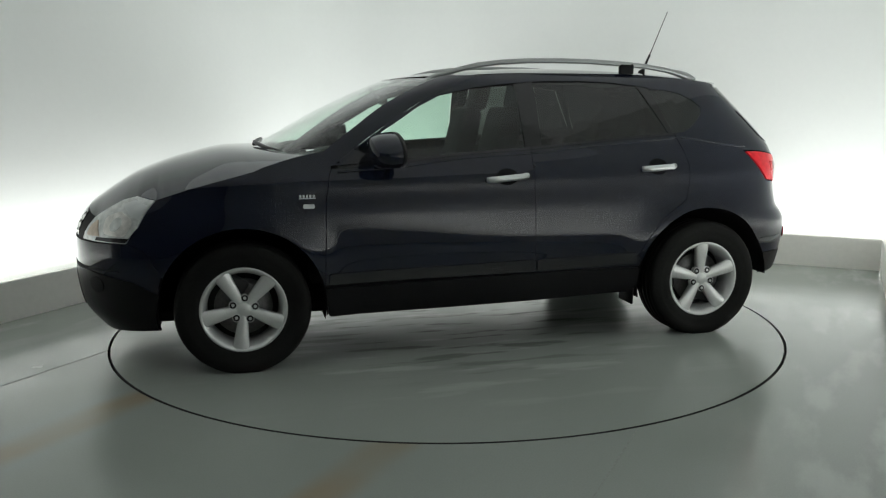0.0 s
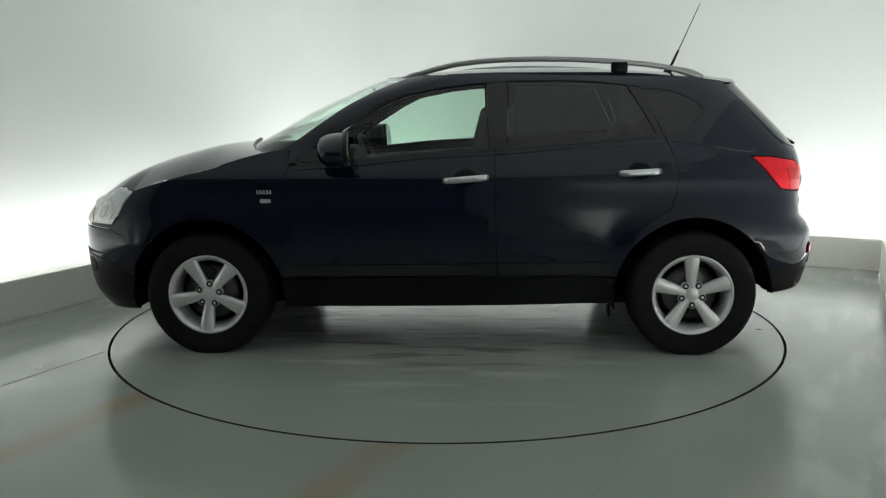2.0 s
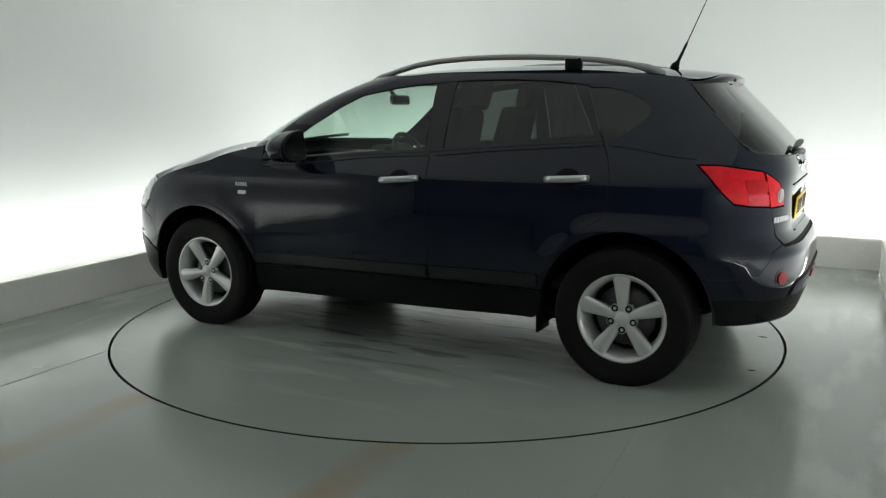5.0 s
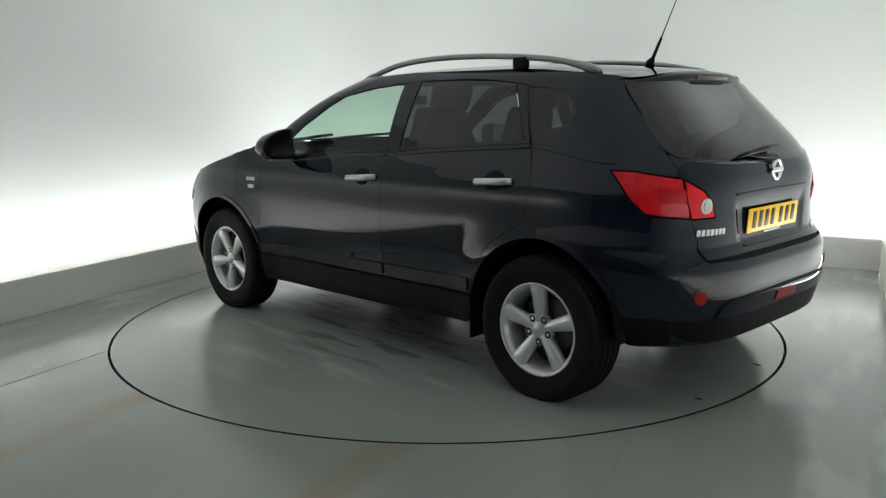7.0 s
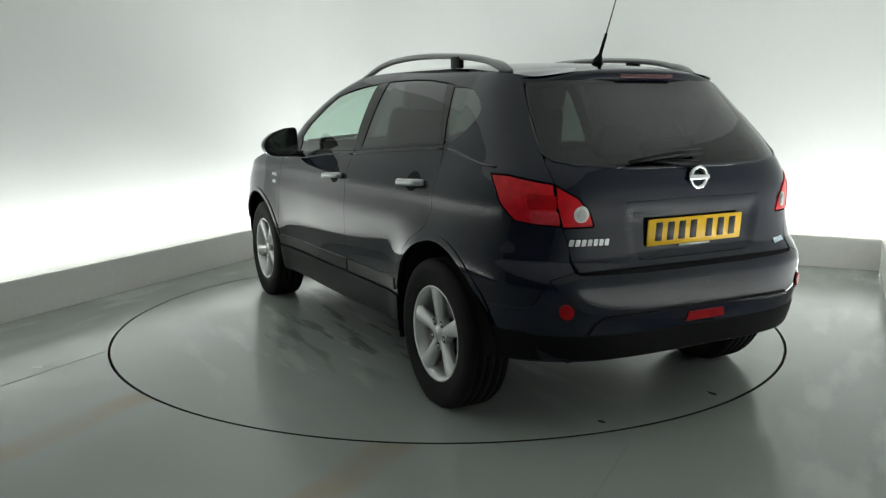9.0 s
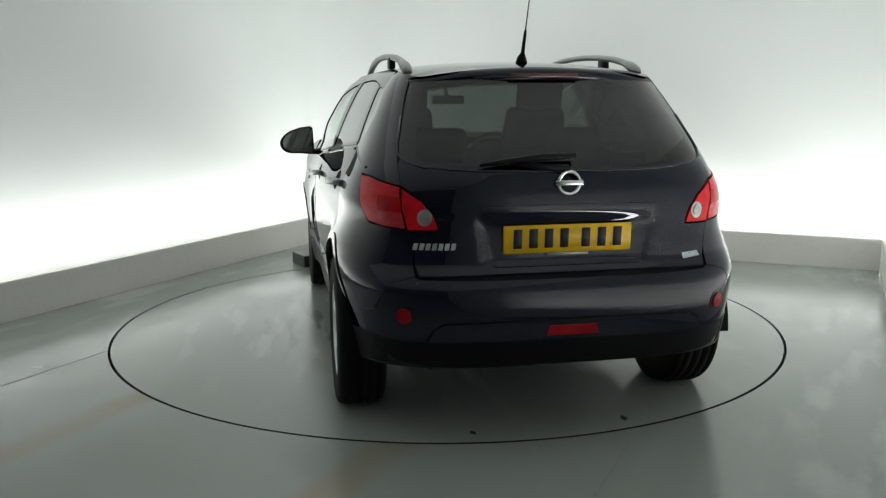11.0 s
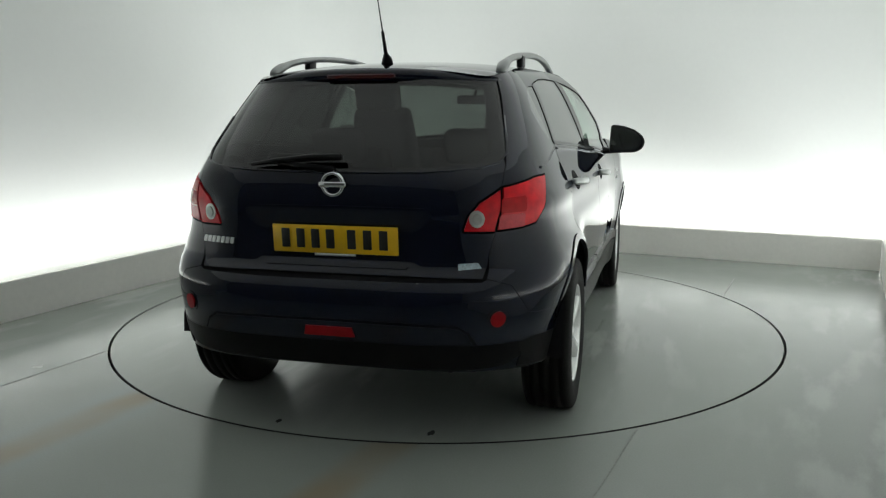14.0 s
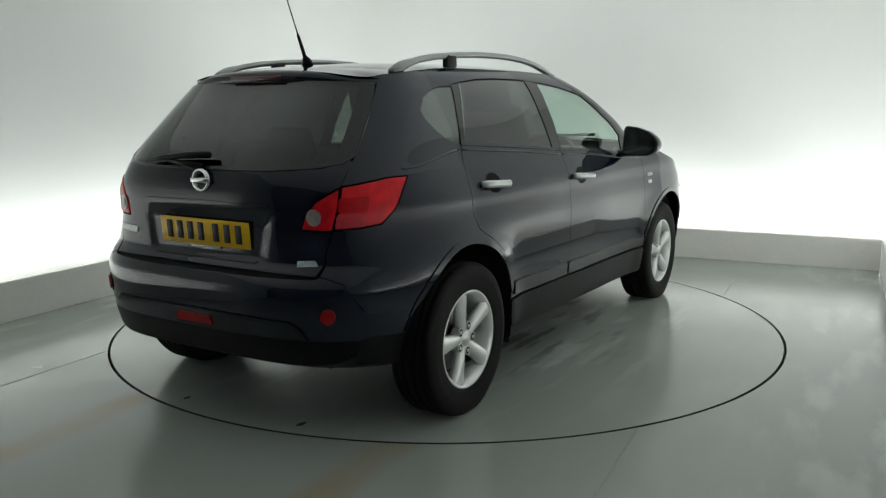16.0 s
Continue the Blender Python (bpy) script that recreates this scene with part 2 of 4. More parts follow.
# ---- the booth ----
def slab(name, x0, x1, y0, y1, z0, z1, mat, label="", category="", bevel=0.0):
    ob = link_mesh(name, boxed(pose((x0 + x1) / 2, (y0 + y1) / 2, (z0 + z1) / 2), x1 - x0, y1 - y0, z1 - z0, bevel), mat, smooth=False)
    ob.matrix_world = ROOM
    return tagged(ob, label, category, kind="structure")


def annulus_floor():
    """The booth's floor with the round pit for the turntable cut out."""
    bm = bmesh.new()
    n = 180
    inner = [bm.verts.new((RING * math.cos(2 * math.pi * k / n), RING * math.sin(2 * math.pi * k / n), 0)) for k in range(n)]
    low = [bm.verts.new((v.co.x, v.co.y, -0.06)) for v in inner]
    mid = []
    for k in range(n):
        a = 2 * math.pi * k / n
        mid.append(bm.verts.new((2.3 * math.cos(a), 2.3 * math.sin(a), 0)))
    x0, x1, y0, y1 = LEFT - 0.8, RIGHT + 0.8, REAR - 0.4, BACK + 0.8
    outer = []
    for k in range(n):
        d = Vector((math.cos(2 * math.pi * k / n), math.sin(2 * math.pi * k / n), 0))
        s = min((x1 if d.x > 0 else x0) / d.x if abs(d.x) > 1e-9 else 1e9, (y1 if d.y > 0 else y0) / d.y if abs(d.y) > 1e-9 else 1e9)
        outer.append(bm.verts.new(d * s))
    corners = [(x1, y1), (x0, y1), (x0, y0), (x1, y0)]
    for k in range(n):
        j = (k + 1) % n
        bm.faces.new((inner[k], mid[k], mid[j], inner[j]))
        bm.faces.new((low[k], inner[k], inner[j], low[j]))
        a, b = outer[k].co, outer[j].co
        extra = [c for c in corners if (abs(a.x - c[0]) < 1e-6 and abs(b.y - c[1]) < 1e-6) or (abs(a.y - c[1]) < 1e-6 and abs(b.x - c[0]) < 1e-6)]
        same = abs(a.x - b.x) < 1e-6 or abs(a.y - b.y) < 1e-6
        loop = [mid[k], outer[k]] + ([bm.verts.new((*extra[0], 0))] if extra and not same else []) + [outer[j], mid[j]]
        bm.faces.new(loop)
    bmesh.ops.recalc_face_normals(bm, faces=bm.faces)
    if sum(f.normal.z * f.calc_area() for f in bm.faces) < 0:
        bmesh.ops.reverse_faces(bm, faces=bm.faces)
    return bm


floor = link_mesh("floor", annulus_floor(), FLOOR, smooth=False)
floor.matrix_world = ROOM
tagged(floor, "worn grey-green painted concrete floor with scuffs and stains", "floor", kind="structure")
slab("pit_floor", -2.2, 2.2, -2.2, 2.2, -0.16, -0.07, GAP, "dark pit under the turntable", "floor")

slab("wall_left", LEFT - COVE - 0.15, LEFT - COVE, REAR, BACK + COVE - CORNER, 0, CEIL, WHITE, "white painted booth wall lit from below", "wall")
slab("wall_back", LEFT - COVE + CORNER, RIGHT + COVE - CORNER, BACK + COVE, BACK + COVE + 0.15, 0, CEIL, WHITE, "white painted booth wall lit from below", "wall")
slab("wall_right", RIGHT + COVE, RIGHT + COVE + 0.15, REAR, BACK + COVE - CORNER, 0, CEIL, WHITE, "white painted booth wall lit from below", "wall")
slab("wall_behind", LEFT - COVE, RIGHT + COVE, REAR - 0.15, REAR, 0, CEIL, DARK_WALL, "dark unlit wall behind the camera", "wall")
slab("ceiling", LEFT - COVE - 0.15, RIGHT + COVE + 0.15, REAR, BACK + COVE + 0.15, CEIL, CEIL + 0.1, GREY_CEILING, "plain grey booth ceiling", "ceiling")


def corner_cove(right):
    """Rounded inner corner that joins a side wall and the back wall."""
    bm = bmesh.new()
    r, n = CORNER, 32
    cx, cy = (RIGHT + COVE - r if right else LEFT - COVE + r), BACK + COVE - r
    rows = []
    for k in range(n + 1):
        a = (math.pi / 2 if right else math.pi) - k * math.pi / 2 / n
        for_z = []
        for rad, z in ((r, 0), (r, CEIL), (r + 0.15, CEIL), (r + 0.15, 0)):
            for_z.append(bm.verts.new((cx + rad * math.cos(a), cy + rad * math.sin(a), z)))
        rows.append(for_z)
    for a, b in zip(rows, rows[1:]):
        for k in range(4):
            bm.faces.new((a[k], b[k], b[(k + 1) % 4], a[(k + 1) % 4]))
    bmesh.ops.recalc_face_normals(bm, faces=bm.faces)
    for e in bm.edges:
        if len(e.link_faces) == 2 and e.calc_face_angle() > 0.5:
            e.smooth = False
    return bm


for right in (False, True):
    ob = link_mesh("wall_corner", corner_cove(right), WHITE)
    ob.matrix_world = ROOM
    tagged(ob, "rounded white corner between the booth walls", "wall", kind="structure")
slab("parapet_left", LEFT - 0.03, LEFT, -4.6, BACK, 0, PARAPET, PARAPET_PAINT, "low pale grey panel hiding the light strip", "parapet", 0.003)
slab("parapet_right", RIGHT, RIGHT + 0.03, -4.6, BACK, 0, PARAPET, PARAPET_PAINT, "low pale grey panel hiding the light strip", "parapet", 0.003)
slab("parapet_back", LEFT - 0.03, RIGHT - 0.002, BACK + 0.002, BACK + 0.03, 0, PARAPET, PARAPET_PAINT, "low pale grey panel hiding the light strip", "parapet", 0.003)


# drive housing on the floor beside the turntable's rim
drive = link_mesh("drive_housing", boxed(pose(-1.201, 1.832, 0.052, 0, 0, 120.5), 0.274, 0.16, 0.10, 0.006, 2), material("drive_housing_grey", (0.10, 0.11, 0.10), 0.5, grain=0.1, grain_scale=80, blotch=0.15, blotch_scale=6), smooth=False)
tagged(drive, "low grey metal drive housing on the floor beside the turntable", "machine housing")
part("end_cover", boxed(pose(-1.130, 1.711, 0.052, 0, 0, 120.5), 0.010, 0.148, 0.092, 0.002, 1), material("end_cover_black", (0.012, 0.012, 0.012), 0.5, grain=0.1), drive, "black end cover")

# hairline joints in the floor screed
for x, y0, y1 in ((-1.41, -2.3, -1.47), (-1.41, 1.47, 2.78), (1.53, 1.345, 2.0), (1.53, -3.2, -1.345)):
    slab("floor_joint", x - 0.0025, x + 0.0025, y0, y1, 0.0, 0.0012, JOINT, "thin dark joint in the floor", "floor")


# ---- turntable ----
def disc_mesh():
    prof = [(0.001, 0.0), (0.5, 0.0), (1.0, 0.0), (1.5, 0.0), (RING - 0.016, 0.0)]
    bm = bmesh.new()
    n = 180
    rings = [[bm.verts.new((r * math.cos(2 * math.pi * k / n), r * math.sin(2 * math.pi * k / n), z)) for k in range(n)] for r, z in prof]
    for a, b in zip(rings, rings[1:]):
        for k in range(n):
            bm.faces.new((a[k], b[k], b[(k + 1) % n], a[(k + 1) % n]))
    bm.faces.new(rings[0])
    return bm


turntable = new("turntable")
tagged(turntable, "round grey-green painted car turntable flush with the floor", "turntable")
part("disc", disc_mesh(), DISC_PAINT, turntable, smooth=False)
rim_bm = lathe([(RING - 0.016, -0.0005), (RING - 0.015, 0.0), (RING - 0.014, -0.003), (RING - 0.014, -0.06), (RING - 0.016, -0.06)], 180)
bmesh.ops.rotate(rim_bm, verts=rim_bm.verts, cent=(0, 0, 0), matrix=Matrix.Rotation(radians(90), 3, "X"))
part("edge_ring", rim_bm, GAP, turntable, "dark steel edge ring")
for x, y, r in ((-0.318, -1.886, 0.022), (0.36, -1.881, 0.026)):
    flake = bmesh.new()
    rim_line = [flake.verts.new((r * (1 + 0.35 * math.sin(3 * k + x * 40)) * math.cos(k * 0.7), 0.6 * r * math.sin(k * 0.7), 0.0008)) for k in range(9)]
    top = flake.verts.new((0, 0, 0.003))
    for k in range(9):
        flake.faces.new((rim_line[k], rim_line[(k + 1) % 9], top))
    dirt = part("dirt_flake", flake, GAP, turntable, "small dark fleck of dirt")
    dirt.location = pose(0, 0, 0, 0, 0, -88.1) @ Vector((x, y, 0))


# ---- car: body surface ----
# car space: x ahead, y to its left, z up, origin on the ground midway between the axles
AXLE, HUB = 1.315, 0.33
SR, SF = -1.1, 1.2
NR, NF, NW = 4.0, 3.3, 2.6
HALF = math.pi / 2


def round_table(n, scale):
    """Points of a rounded quarter outline, by the length along it."""
    f = np.linspace(0, HALF, 6001)
    x, y = np.sin(f) ** (2 / n), np.cos(f) ** (2 / n)
    y[-1] = 0.0
    run = np.concatenate(([0], np.cumsum(np.hypot(np.diff(x), np.diff(y))))) * scale
    return run, x, y


TAIL_RUN, TAIL_X, TAIL_Y = round_table(NR, 0.86)
NOSE_RUN, NOSE_X, NOSE_Y = round_table(NF, 0.92)
U_REAR, U_NOSE = SR - float(TAIL_RUN[-1]), SF + float(NOSE_RUN[-1])
width_at = curve_through([(0.15, 0.79), (0.22, 0.83), (0.30, 0.858), (0.45, 0.876), (0.64, 0.893), (0.78, 0.893), (0.89, 0.883), (0.97, 0.872), (1.03, 0.852),
                          (1.107, 0.815), (1.2, 0.775), (1.29, 0.735), (1.4, 0.68), (1.44, 0.655), (1.48, 0.625), (1.53, 0.57)])
rear_at = curve_through([(0.2, -1.96), (0.3, -2.02), (0.42, -2.06), (0.55, -2.08), (0.64, -2.075), (0.70, -2.04), (0.745, -2.006), (0.88, -2.003), (1.0, -2.006),
                         (1.08, -1.988), (1.15, -1.943), (1.3, -1.802), (1.43, -1.675), (1.5, -1.62), (1.55, -1.58)])
nose_at = curve_through([(0.15, 1.97), (0.22, 2.07), (0.35, 2.155), (0.5, 2.175), (0.62, 2.178), (0.72, 2.165), (0.8, 2.12), (0.88, 2.04), (0.95, 1.93)])
screen_at = curve_through([(1.02, 1.33), (1.1, 1.22), (1.2, 1.04), (1.3, 0.86), (1.4, 0.65), (1.48, 0.46), (1.53, 0.30)])
pillar_at = curve_through([(1.03, 0.86), (1.1, 0.76), (1.2, 0.62), (1.27, 0.51), (1.35, 0.38), (1.41, 0.25), (1.46, 0.12), (1.5, 0.02), (1.53, -0.05)])
belt_at = curve_through([(-1.4, 1.19), (-1.17, 1.172), (-0.6, 1.135), (-0.27, 1.107), (0.1, 1.09), (0.485, 1.052), (0.85, 1.03)])


def ease(t):
    t = min(1.0, max(0.0, t))
    return t * t * (3 - 2 * t)


def half_width(x, z):
    """Half the body's breadth at a place along it and a height."""
    tail = 0.045 * max(0.0, (0.35 - x) / 1.45) ** 2
    tail *= 1 - 0.65 * ease((-0.85 - x) / 0.35) * (1 - ease((z - 0.62) / 0.22))
    w = width_at(z) - tail + 0.036 * min(1.0, max(0.0, (x - 0.35) / 0.8)) ** 2
    w += 0.03 * min(1.0, max(0.0, (z - 1.12) / 0.12)) * min(1.0, max(0.0, (x + 0.4) / 0.6))
    if z < 0.95:
        for s, swell in ((1, 0.014), (-1, 0.022)):
            r = math.hypot(x - s * AXLE, z - HUB)
            w += swell * math.exp(-((r - 0.42) / 0.10) ** 2) * min(1.0, max(0.0, (0.95 - z) / 0.2))
    # soft hollow along the lower door, shoulder crease under the belt
    w -= 0.003 * math.exp(-((z - 0.50) / 0.08) ** 2) * math.exp(-(x / 0.85) ** 4)
    w += 0.006 * math.exp(-((z - 0.955) / 0.04) ** 2)
    return w


def side(u, z):
    """The body's outside below the roof: u runs along the flank and round to the middle of the tail and the nose."""
    if u < SR:
        x = SR - (SR - rear_at(z)) * float(np.interp(SR - u, TAIL_RUN, TAIL_X))
        y = half_width(max(x, -1.2), z) * float(np.interp(SR - u, TAIL_RUN, TAIL_Y))
        # hollow round the number plate, narrower at its foot
        if 0.70 < z < 0.96 and y < 0.40:
            x += 0.011 * ease((0.37 + 0.20 * (z - 0.83) - y) / 0.06) * ease((z - 0.735) / 0.022) * ease((0.955 - z) / 0.09)
        return Vector((x, y, z))
    if u > SF:
        x = SF + (nose_at(z) - SF) * float(np.interp(u - SF, NOSE_RUN, NOSE_X))
        return Vector((x, half_width(min(x, 1.7), z) * float(np.interp(u - SF, NOSE_RUN, NOSE_Y)), z))
    return Vector((u, half_width(u, z), z))


def screen(f, z):
    """The windscreen and its pillars: f runs from the side window (0) to the middle (quarter turn)."""
    xs, f = pillar_at(z), max(f, 0.0)
    x = xs + (screen_at(z) - xs) * math.sin(min(f, HALF)) ** (2 / NW)
    return Vector((x, half_width(xs, z) * max(math.cos(f), 0) ** (2 / NW) if f < HALF - 1e-6 else 0.0, z))


def ux(x, z):
    """u of the place on the flank with that x."""
    if x < SR:
        return SR - float(np.interp((SR - x) / (SR - rear_at(z)), TAIL_X, TAIL_RUN))
    if x > SF:
        return SF + float(np.interp((x - SF) / (nose_at(z) - SF), NOSE_X, NOSE_RUN))
    return x


def uy(y, z, front=False):
    """u of the place on the tail (or the nose) with that y."""
    if front:
        return SF + float(np.interp(-y / half_width(1.7, z), -NOSE_Y, NOSE_RUN))
    return SR - float(np.interp(-y / half_width(-1.2, z), -TAIL_Y, TAIL_RUN))


def dense(points, step=0.03):
    out = []
    for a, b in zip(points, points[1:] + points[:1]):
        n = max(1, int(math.dist(a, b) / step))
        out += [(a[0] + (b[0] - a[0]) * k / n, a[1] + (b[1] - a[1]) * k / n) for k in range(n)]
    return out


def rounded(points, r=0.03, segs=4):
    """Round the corners of a polygon."""
    out = []
    n = len(points)
    for i in range(n):
        p, a, b = Vector(points[i]), Vector(points[i - 1]), Vector(points[(i + 1) % n])
        da, db = a - p, b - p
        if da.normalized().dot(db.normalized()) < -0.93:
            out.append(tuple(p))
            continue
        ra = min(r, da.length * 0.45, db.length * 0.45)
        s, e = p + da.normalized() * ra, p + db.normalized() * ra
        for k in range(segs + 1):
            t = k / segs
            out.append(tuple(s * (1 - t) ** 2 + p * 2 * t * (1 - t) + e * t * t))
    return out


def inset(points, d):
    """Move a polygon's outline inwards by d."""
    n = len(points)
    area = sum(points[i - 1][0] * points[i][1] - points[i][0] * points[i - 1][1] for i in range(n))
    s = 1 if area > 0 else -1
    out = []
    for i in range(n):
        p, a, b = Vector(points[i]), Vector(points[i - 1]), Vector(points[(i + 1) % n])
        e1, e2 = (p - a), (b - p)
        e1 = e1.normalized() if e1.length > 1e-9 else e2.normalized()
        e2 = e2.normalized() if e2.length > 1e-9 else e1
        n1, n2 = Vector((-e1.y, e1.x)) * s, Vector((-e2.y, e2.x)) * s
        m = n1 + n2
        m = m.normalized() if m.length > 1e-6 else n1
        q = p + m * (d / max(0.4, m.dot(n1)))
        for end in (U_REAR, U_NOSE, HALF):
            if abs(p.x - end) < 1e-6:
                q.x = end
        out.append(tuple(q))
    return out


def skin(polys, surf, sides=(1,), lift=0.0, thick=0.012, du=0.026, dz=0.022):
    """Panels cut from the body surface along polygons in (u, z), with thickness and the true surface normals in layers."""
    bm = bmesh.new()
    true_normal = bm.verts.layers.float_vector.new("true_normal")
    face_kind = bm.faces.layers.int.new("face_kind")
    for poly in polys:
        flat = bmesh.new()
        flat.faces.new([flat.verts.new((a, 0, b)) for a, b in dense(poly)])
        us, zs = [a for a, _ in poly], [b for _, b in poly]
        for lo, hi, st, no in ((min(us), max(us), du, (1, 0, 0)), (min(zs), max(zs), dz, (0, 0, 1))):
            k = math.floor(lo / st) + 1
            while k * st < hi:
                co = (k * st, 0, 0) if no[0] else (0, 0, k * st)
                bmesh.ops.bisect_plane(flat, geom=flat.verts[:] + flat.edges[:] + flat.faces[:], plane_co=co, plane_no=no, dist=1e-5)
                k += 1
        bmesh.ops.triangulate(flat, faces=[f for f in flat.faces if len(f.verts) > 4])
        flat.verts.index_update()
        places, norms = [], []
        for v in flat.verts:
            u, z = v.co.x, v.co.z
            e = 2e-3
            p = surf(u, z)
            nrm = (surf(u + e, z) - surf(u - e, z)).cross(surf(u, z + e) - surf(u, z - e))
            nrm = nrm.normalized() if nrm.length > 1e-9 else Vector((1, 0, 0))
            if nrm.dot(Vector((p.x - max(-1.2, min(1.2, p.x)), p.y + 1e-4, 0.15 if z > 0.9 else 0))) < 0:
                nrm = -nrm
            if p.y < 1e-5:
                nrm = Vector((nrm.x, 0, nrm.z)).normalized()
            places.append(p + nrm * lift)
            norms.append(nrm)
        tops = []
        for f in flat.faces:
            ids = [v.index for v in f.verts]
            q = [places[k] for k in ids]
            if (q[1] - q[0]).cross(q[2] - q[0]).dot(norms[ids[0]]) < 0:
                ids.reverse()
            tops.append(ids)
        rim = [(e.verts[0].index, e.verts[1].index) for e in flat.edges if len(e.link_faces) == 1]
        flat.free()
        for sgn in sides:
            outer, inner = [], []
            for p, n in zip(places, norms):
                v = bm.verts.new((p.x, p.y * sgn, p.z))
                v[true_normal] = (n.x, n.y * sgn, n.z)
                outer.append(v)
                if thick:
                    w = bm.verts.new((p.x - n.x * thick, (p.y - n.y * thick) * sgn, p.z - n.z * thick))
                    w[true_normal] = (-n.x, -n.y * sgn, -n.z)
                    inner.append(w)
            for ids in tops:
                order = ids if sgn > 0 else ids[::-1]
                bm.faces.new([outer[k] for k in order])
                if thick:
                    bm.faces.new([inner[k] for k in order[::-1]])
            if thick:
                for a, b in rim:
                    if len(sides) == 2 and places[a].y < 1e-5 and places[b].y < 1e-5:
                        continue
                    f = bm.faces.new((outer[a], outer[b], inner[b], inner[a]))
                    f[face_kind] = 1
                    f.material_index = 1
    if len(sides) == 2:
        bmesh.ops.remove_doubles(bm, verts=[v for v in bm.verts if abs(v.co.y) < 1e-5], dist=1e-5)
    for e in bm.edges:
        if len({f[face_kind] for f in e.link_faces}) > 1:
            e.smooth = False
    bm.normal_update()
    return bm


def panel(name, polys, mat, parent, sgn=1, label="", surf=side, lift=0.0, thick=0.012, gap=0.0, du=0.026, dz=0.022):
    if polys and not isinstance(polys[0], list):
        polys = [polys]
    bm = skin([inset(q, gap) for q in polys] if gap else polys, surf, (sgn,), lift, thick, du, dz)
    return part(name, bm, mat, parent, label, True, True)


def arc(cx, r, a0, a1, n=24):
    return [(cx + r * math.cos(radians(a0 + (a1 - a0) * k / n)), HUB + r * math.sin(radians(a0 + (a1 - a0) * k / n))) for k in range(n + 1)]


roof_edge_at = curve_through([(U_REAR, 1.492), (uy(0.3, 1.48), 1.486), (uy(0.52, 1.46), 1.462), (ux(-1.5, 1.47), 1.470), (ux(-1.35, 1.488), 1.487), (ux(-1.2, 1.50), 1.502), (-0.87, 1.520), (-0.28, 1.522), (0.02, 1.512)])
ARCH = 0.42
GAPW = 0.002

# outlines in (u, z)
FDOOR = [(0.90, 0.43), (0.897, 0.55), (0.884, 0.865), (0.862, 1.00), (0.85, 1.03)] + [(x, belt_at(x)) for x in (0.7, 0.5, 0.3, 0.1, -0.1, -0.25)] + [(-0.252, 0.9), (-0.258, 0.6), (-0.262, 0.43)]
RDOOR = [(-0.262, 0.43), (-0.258, 0.6), (-0.252, 0.9), (-0.25, belt_at(-0.25))] + [(x, belt_at(x)) for x in (-0.45, -0.65, -0.85, -1.0, -1.165)] + \
        [(-1.2, 1.08), (ux(-1.222, 1.0), 1.0), (ux(-1.218, 0.88), 0.88), (ux(-1.19, 0.80), 0.80), (-1.10, 0.745), (-1.02, 0.69), (-0.96, 0.60), (-0.915, 0.50), (-0.905, 0.43)]
BUMP_R = [(ux(-1.682, 0.541), 0.541), (ux(-1.71, 0.552), 0.552), (ux(-1.86, 0.556), 0.556), (uy(0.75, 0.565), 0.565), (uy(0.73, 0.61), 0.61), (uy(0.69, 0.675), 0.675), (uy(0.60, 0.70), 0.70)]
HATCH_EDGE = [(uy(0.585, 0.70), 0.70), (uy(0.60, 0.78), 0.78), (uy(0.622, 0.87), 0.87), (uy(0.637, 1.04), 1.04), (uy(0.64, 1.12), 1.12), (uy(0.628, 1.2), 1.2), (uy(0.598, 1.3), 1.3), (uy(0.566, 1.4), 1.4), (uy(0.548, 1.44), 1.44)]
LAMP_OUT = [(ux(-1.612, 1.070), 1.070), (ux(-1.72, 1.068), 1.068), (uy(0.70, 1.055), 1.055), (uy(0.637, 1.04), 1.04), (uy(0.622, 0.87), 0.87), (ux(-1.853, 0.878), 0.878), (ux(-1.785, 0.889), 0.889), (ux(-1.73, 0.943), 0.943)]
LAMP_IN = [(uy(0.637, 1.04), 1.04), (uy(0.56, 0.985), 0.985), (uy(0.522, 0.935), 0.935), (uy(0.503, 0.88), 0.88), (uy(0.506, 0.868), 0.868), (uy(0.622, 0.866), 0.866)]
WIN_TOP = [(-1.05, 1.437), (-0.966, 1.450), (-0.80, 1.468), (-0.62, 1.475), (-0.384, 1.474), (-0.13, 1.458), (0.03, 1.440)]
WIN_FRONT = [(pillar_at(z) - 0.035, z) for z in (1.40, 1.34, 1.27, 1.2, 1.13, 1.07)]
QUARTER = [(-1.048, 1.428), (ux(-1.15, 1.426), 1.426), (ux(-1.245, 1.406), 1.406), (ux(-1.32, 1.37), 1.37), (ux(-1.372, 1.325), 1.325), (ux(-1.365, 1.29), 1.29), (ux(-1.315, 1.238), 1.238), (ux(-1.235, 1.188), 1.188), (ux(-1.165, 1.176), 1.176)]
DOOR_BACK = [(-1.2, 1.08), (ux(-1.222, 1.0), 1.0), (ux(-1.218, 0.88), 0.88), (ux(-1.19, 0.80), 0.80), (-1.10, 0.745), (-1.02, 0.69), (-0.96, 0.60), (-0.915, 0.50), (-0.905, 0.43)]
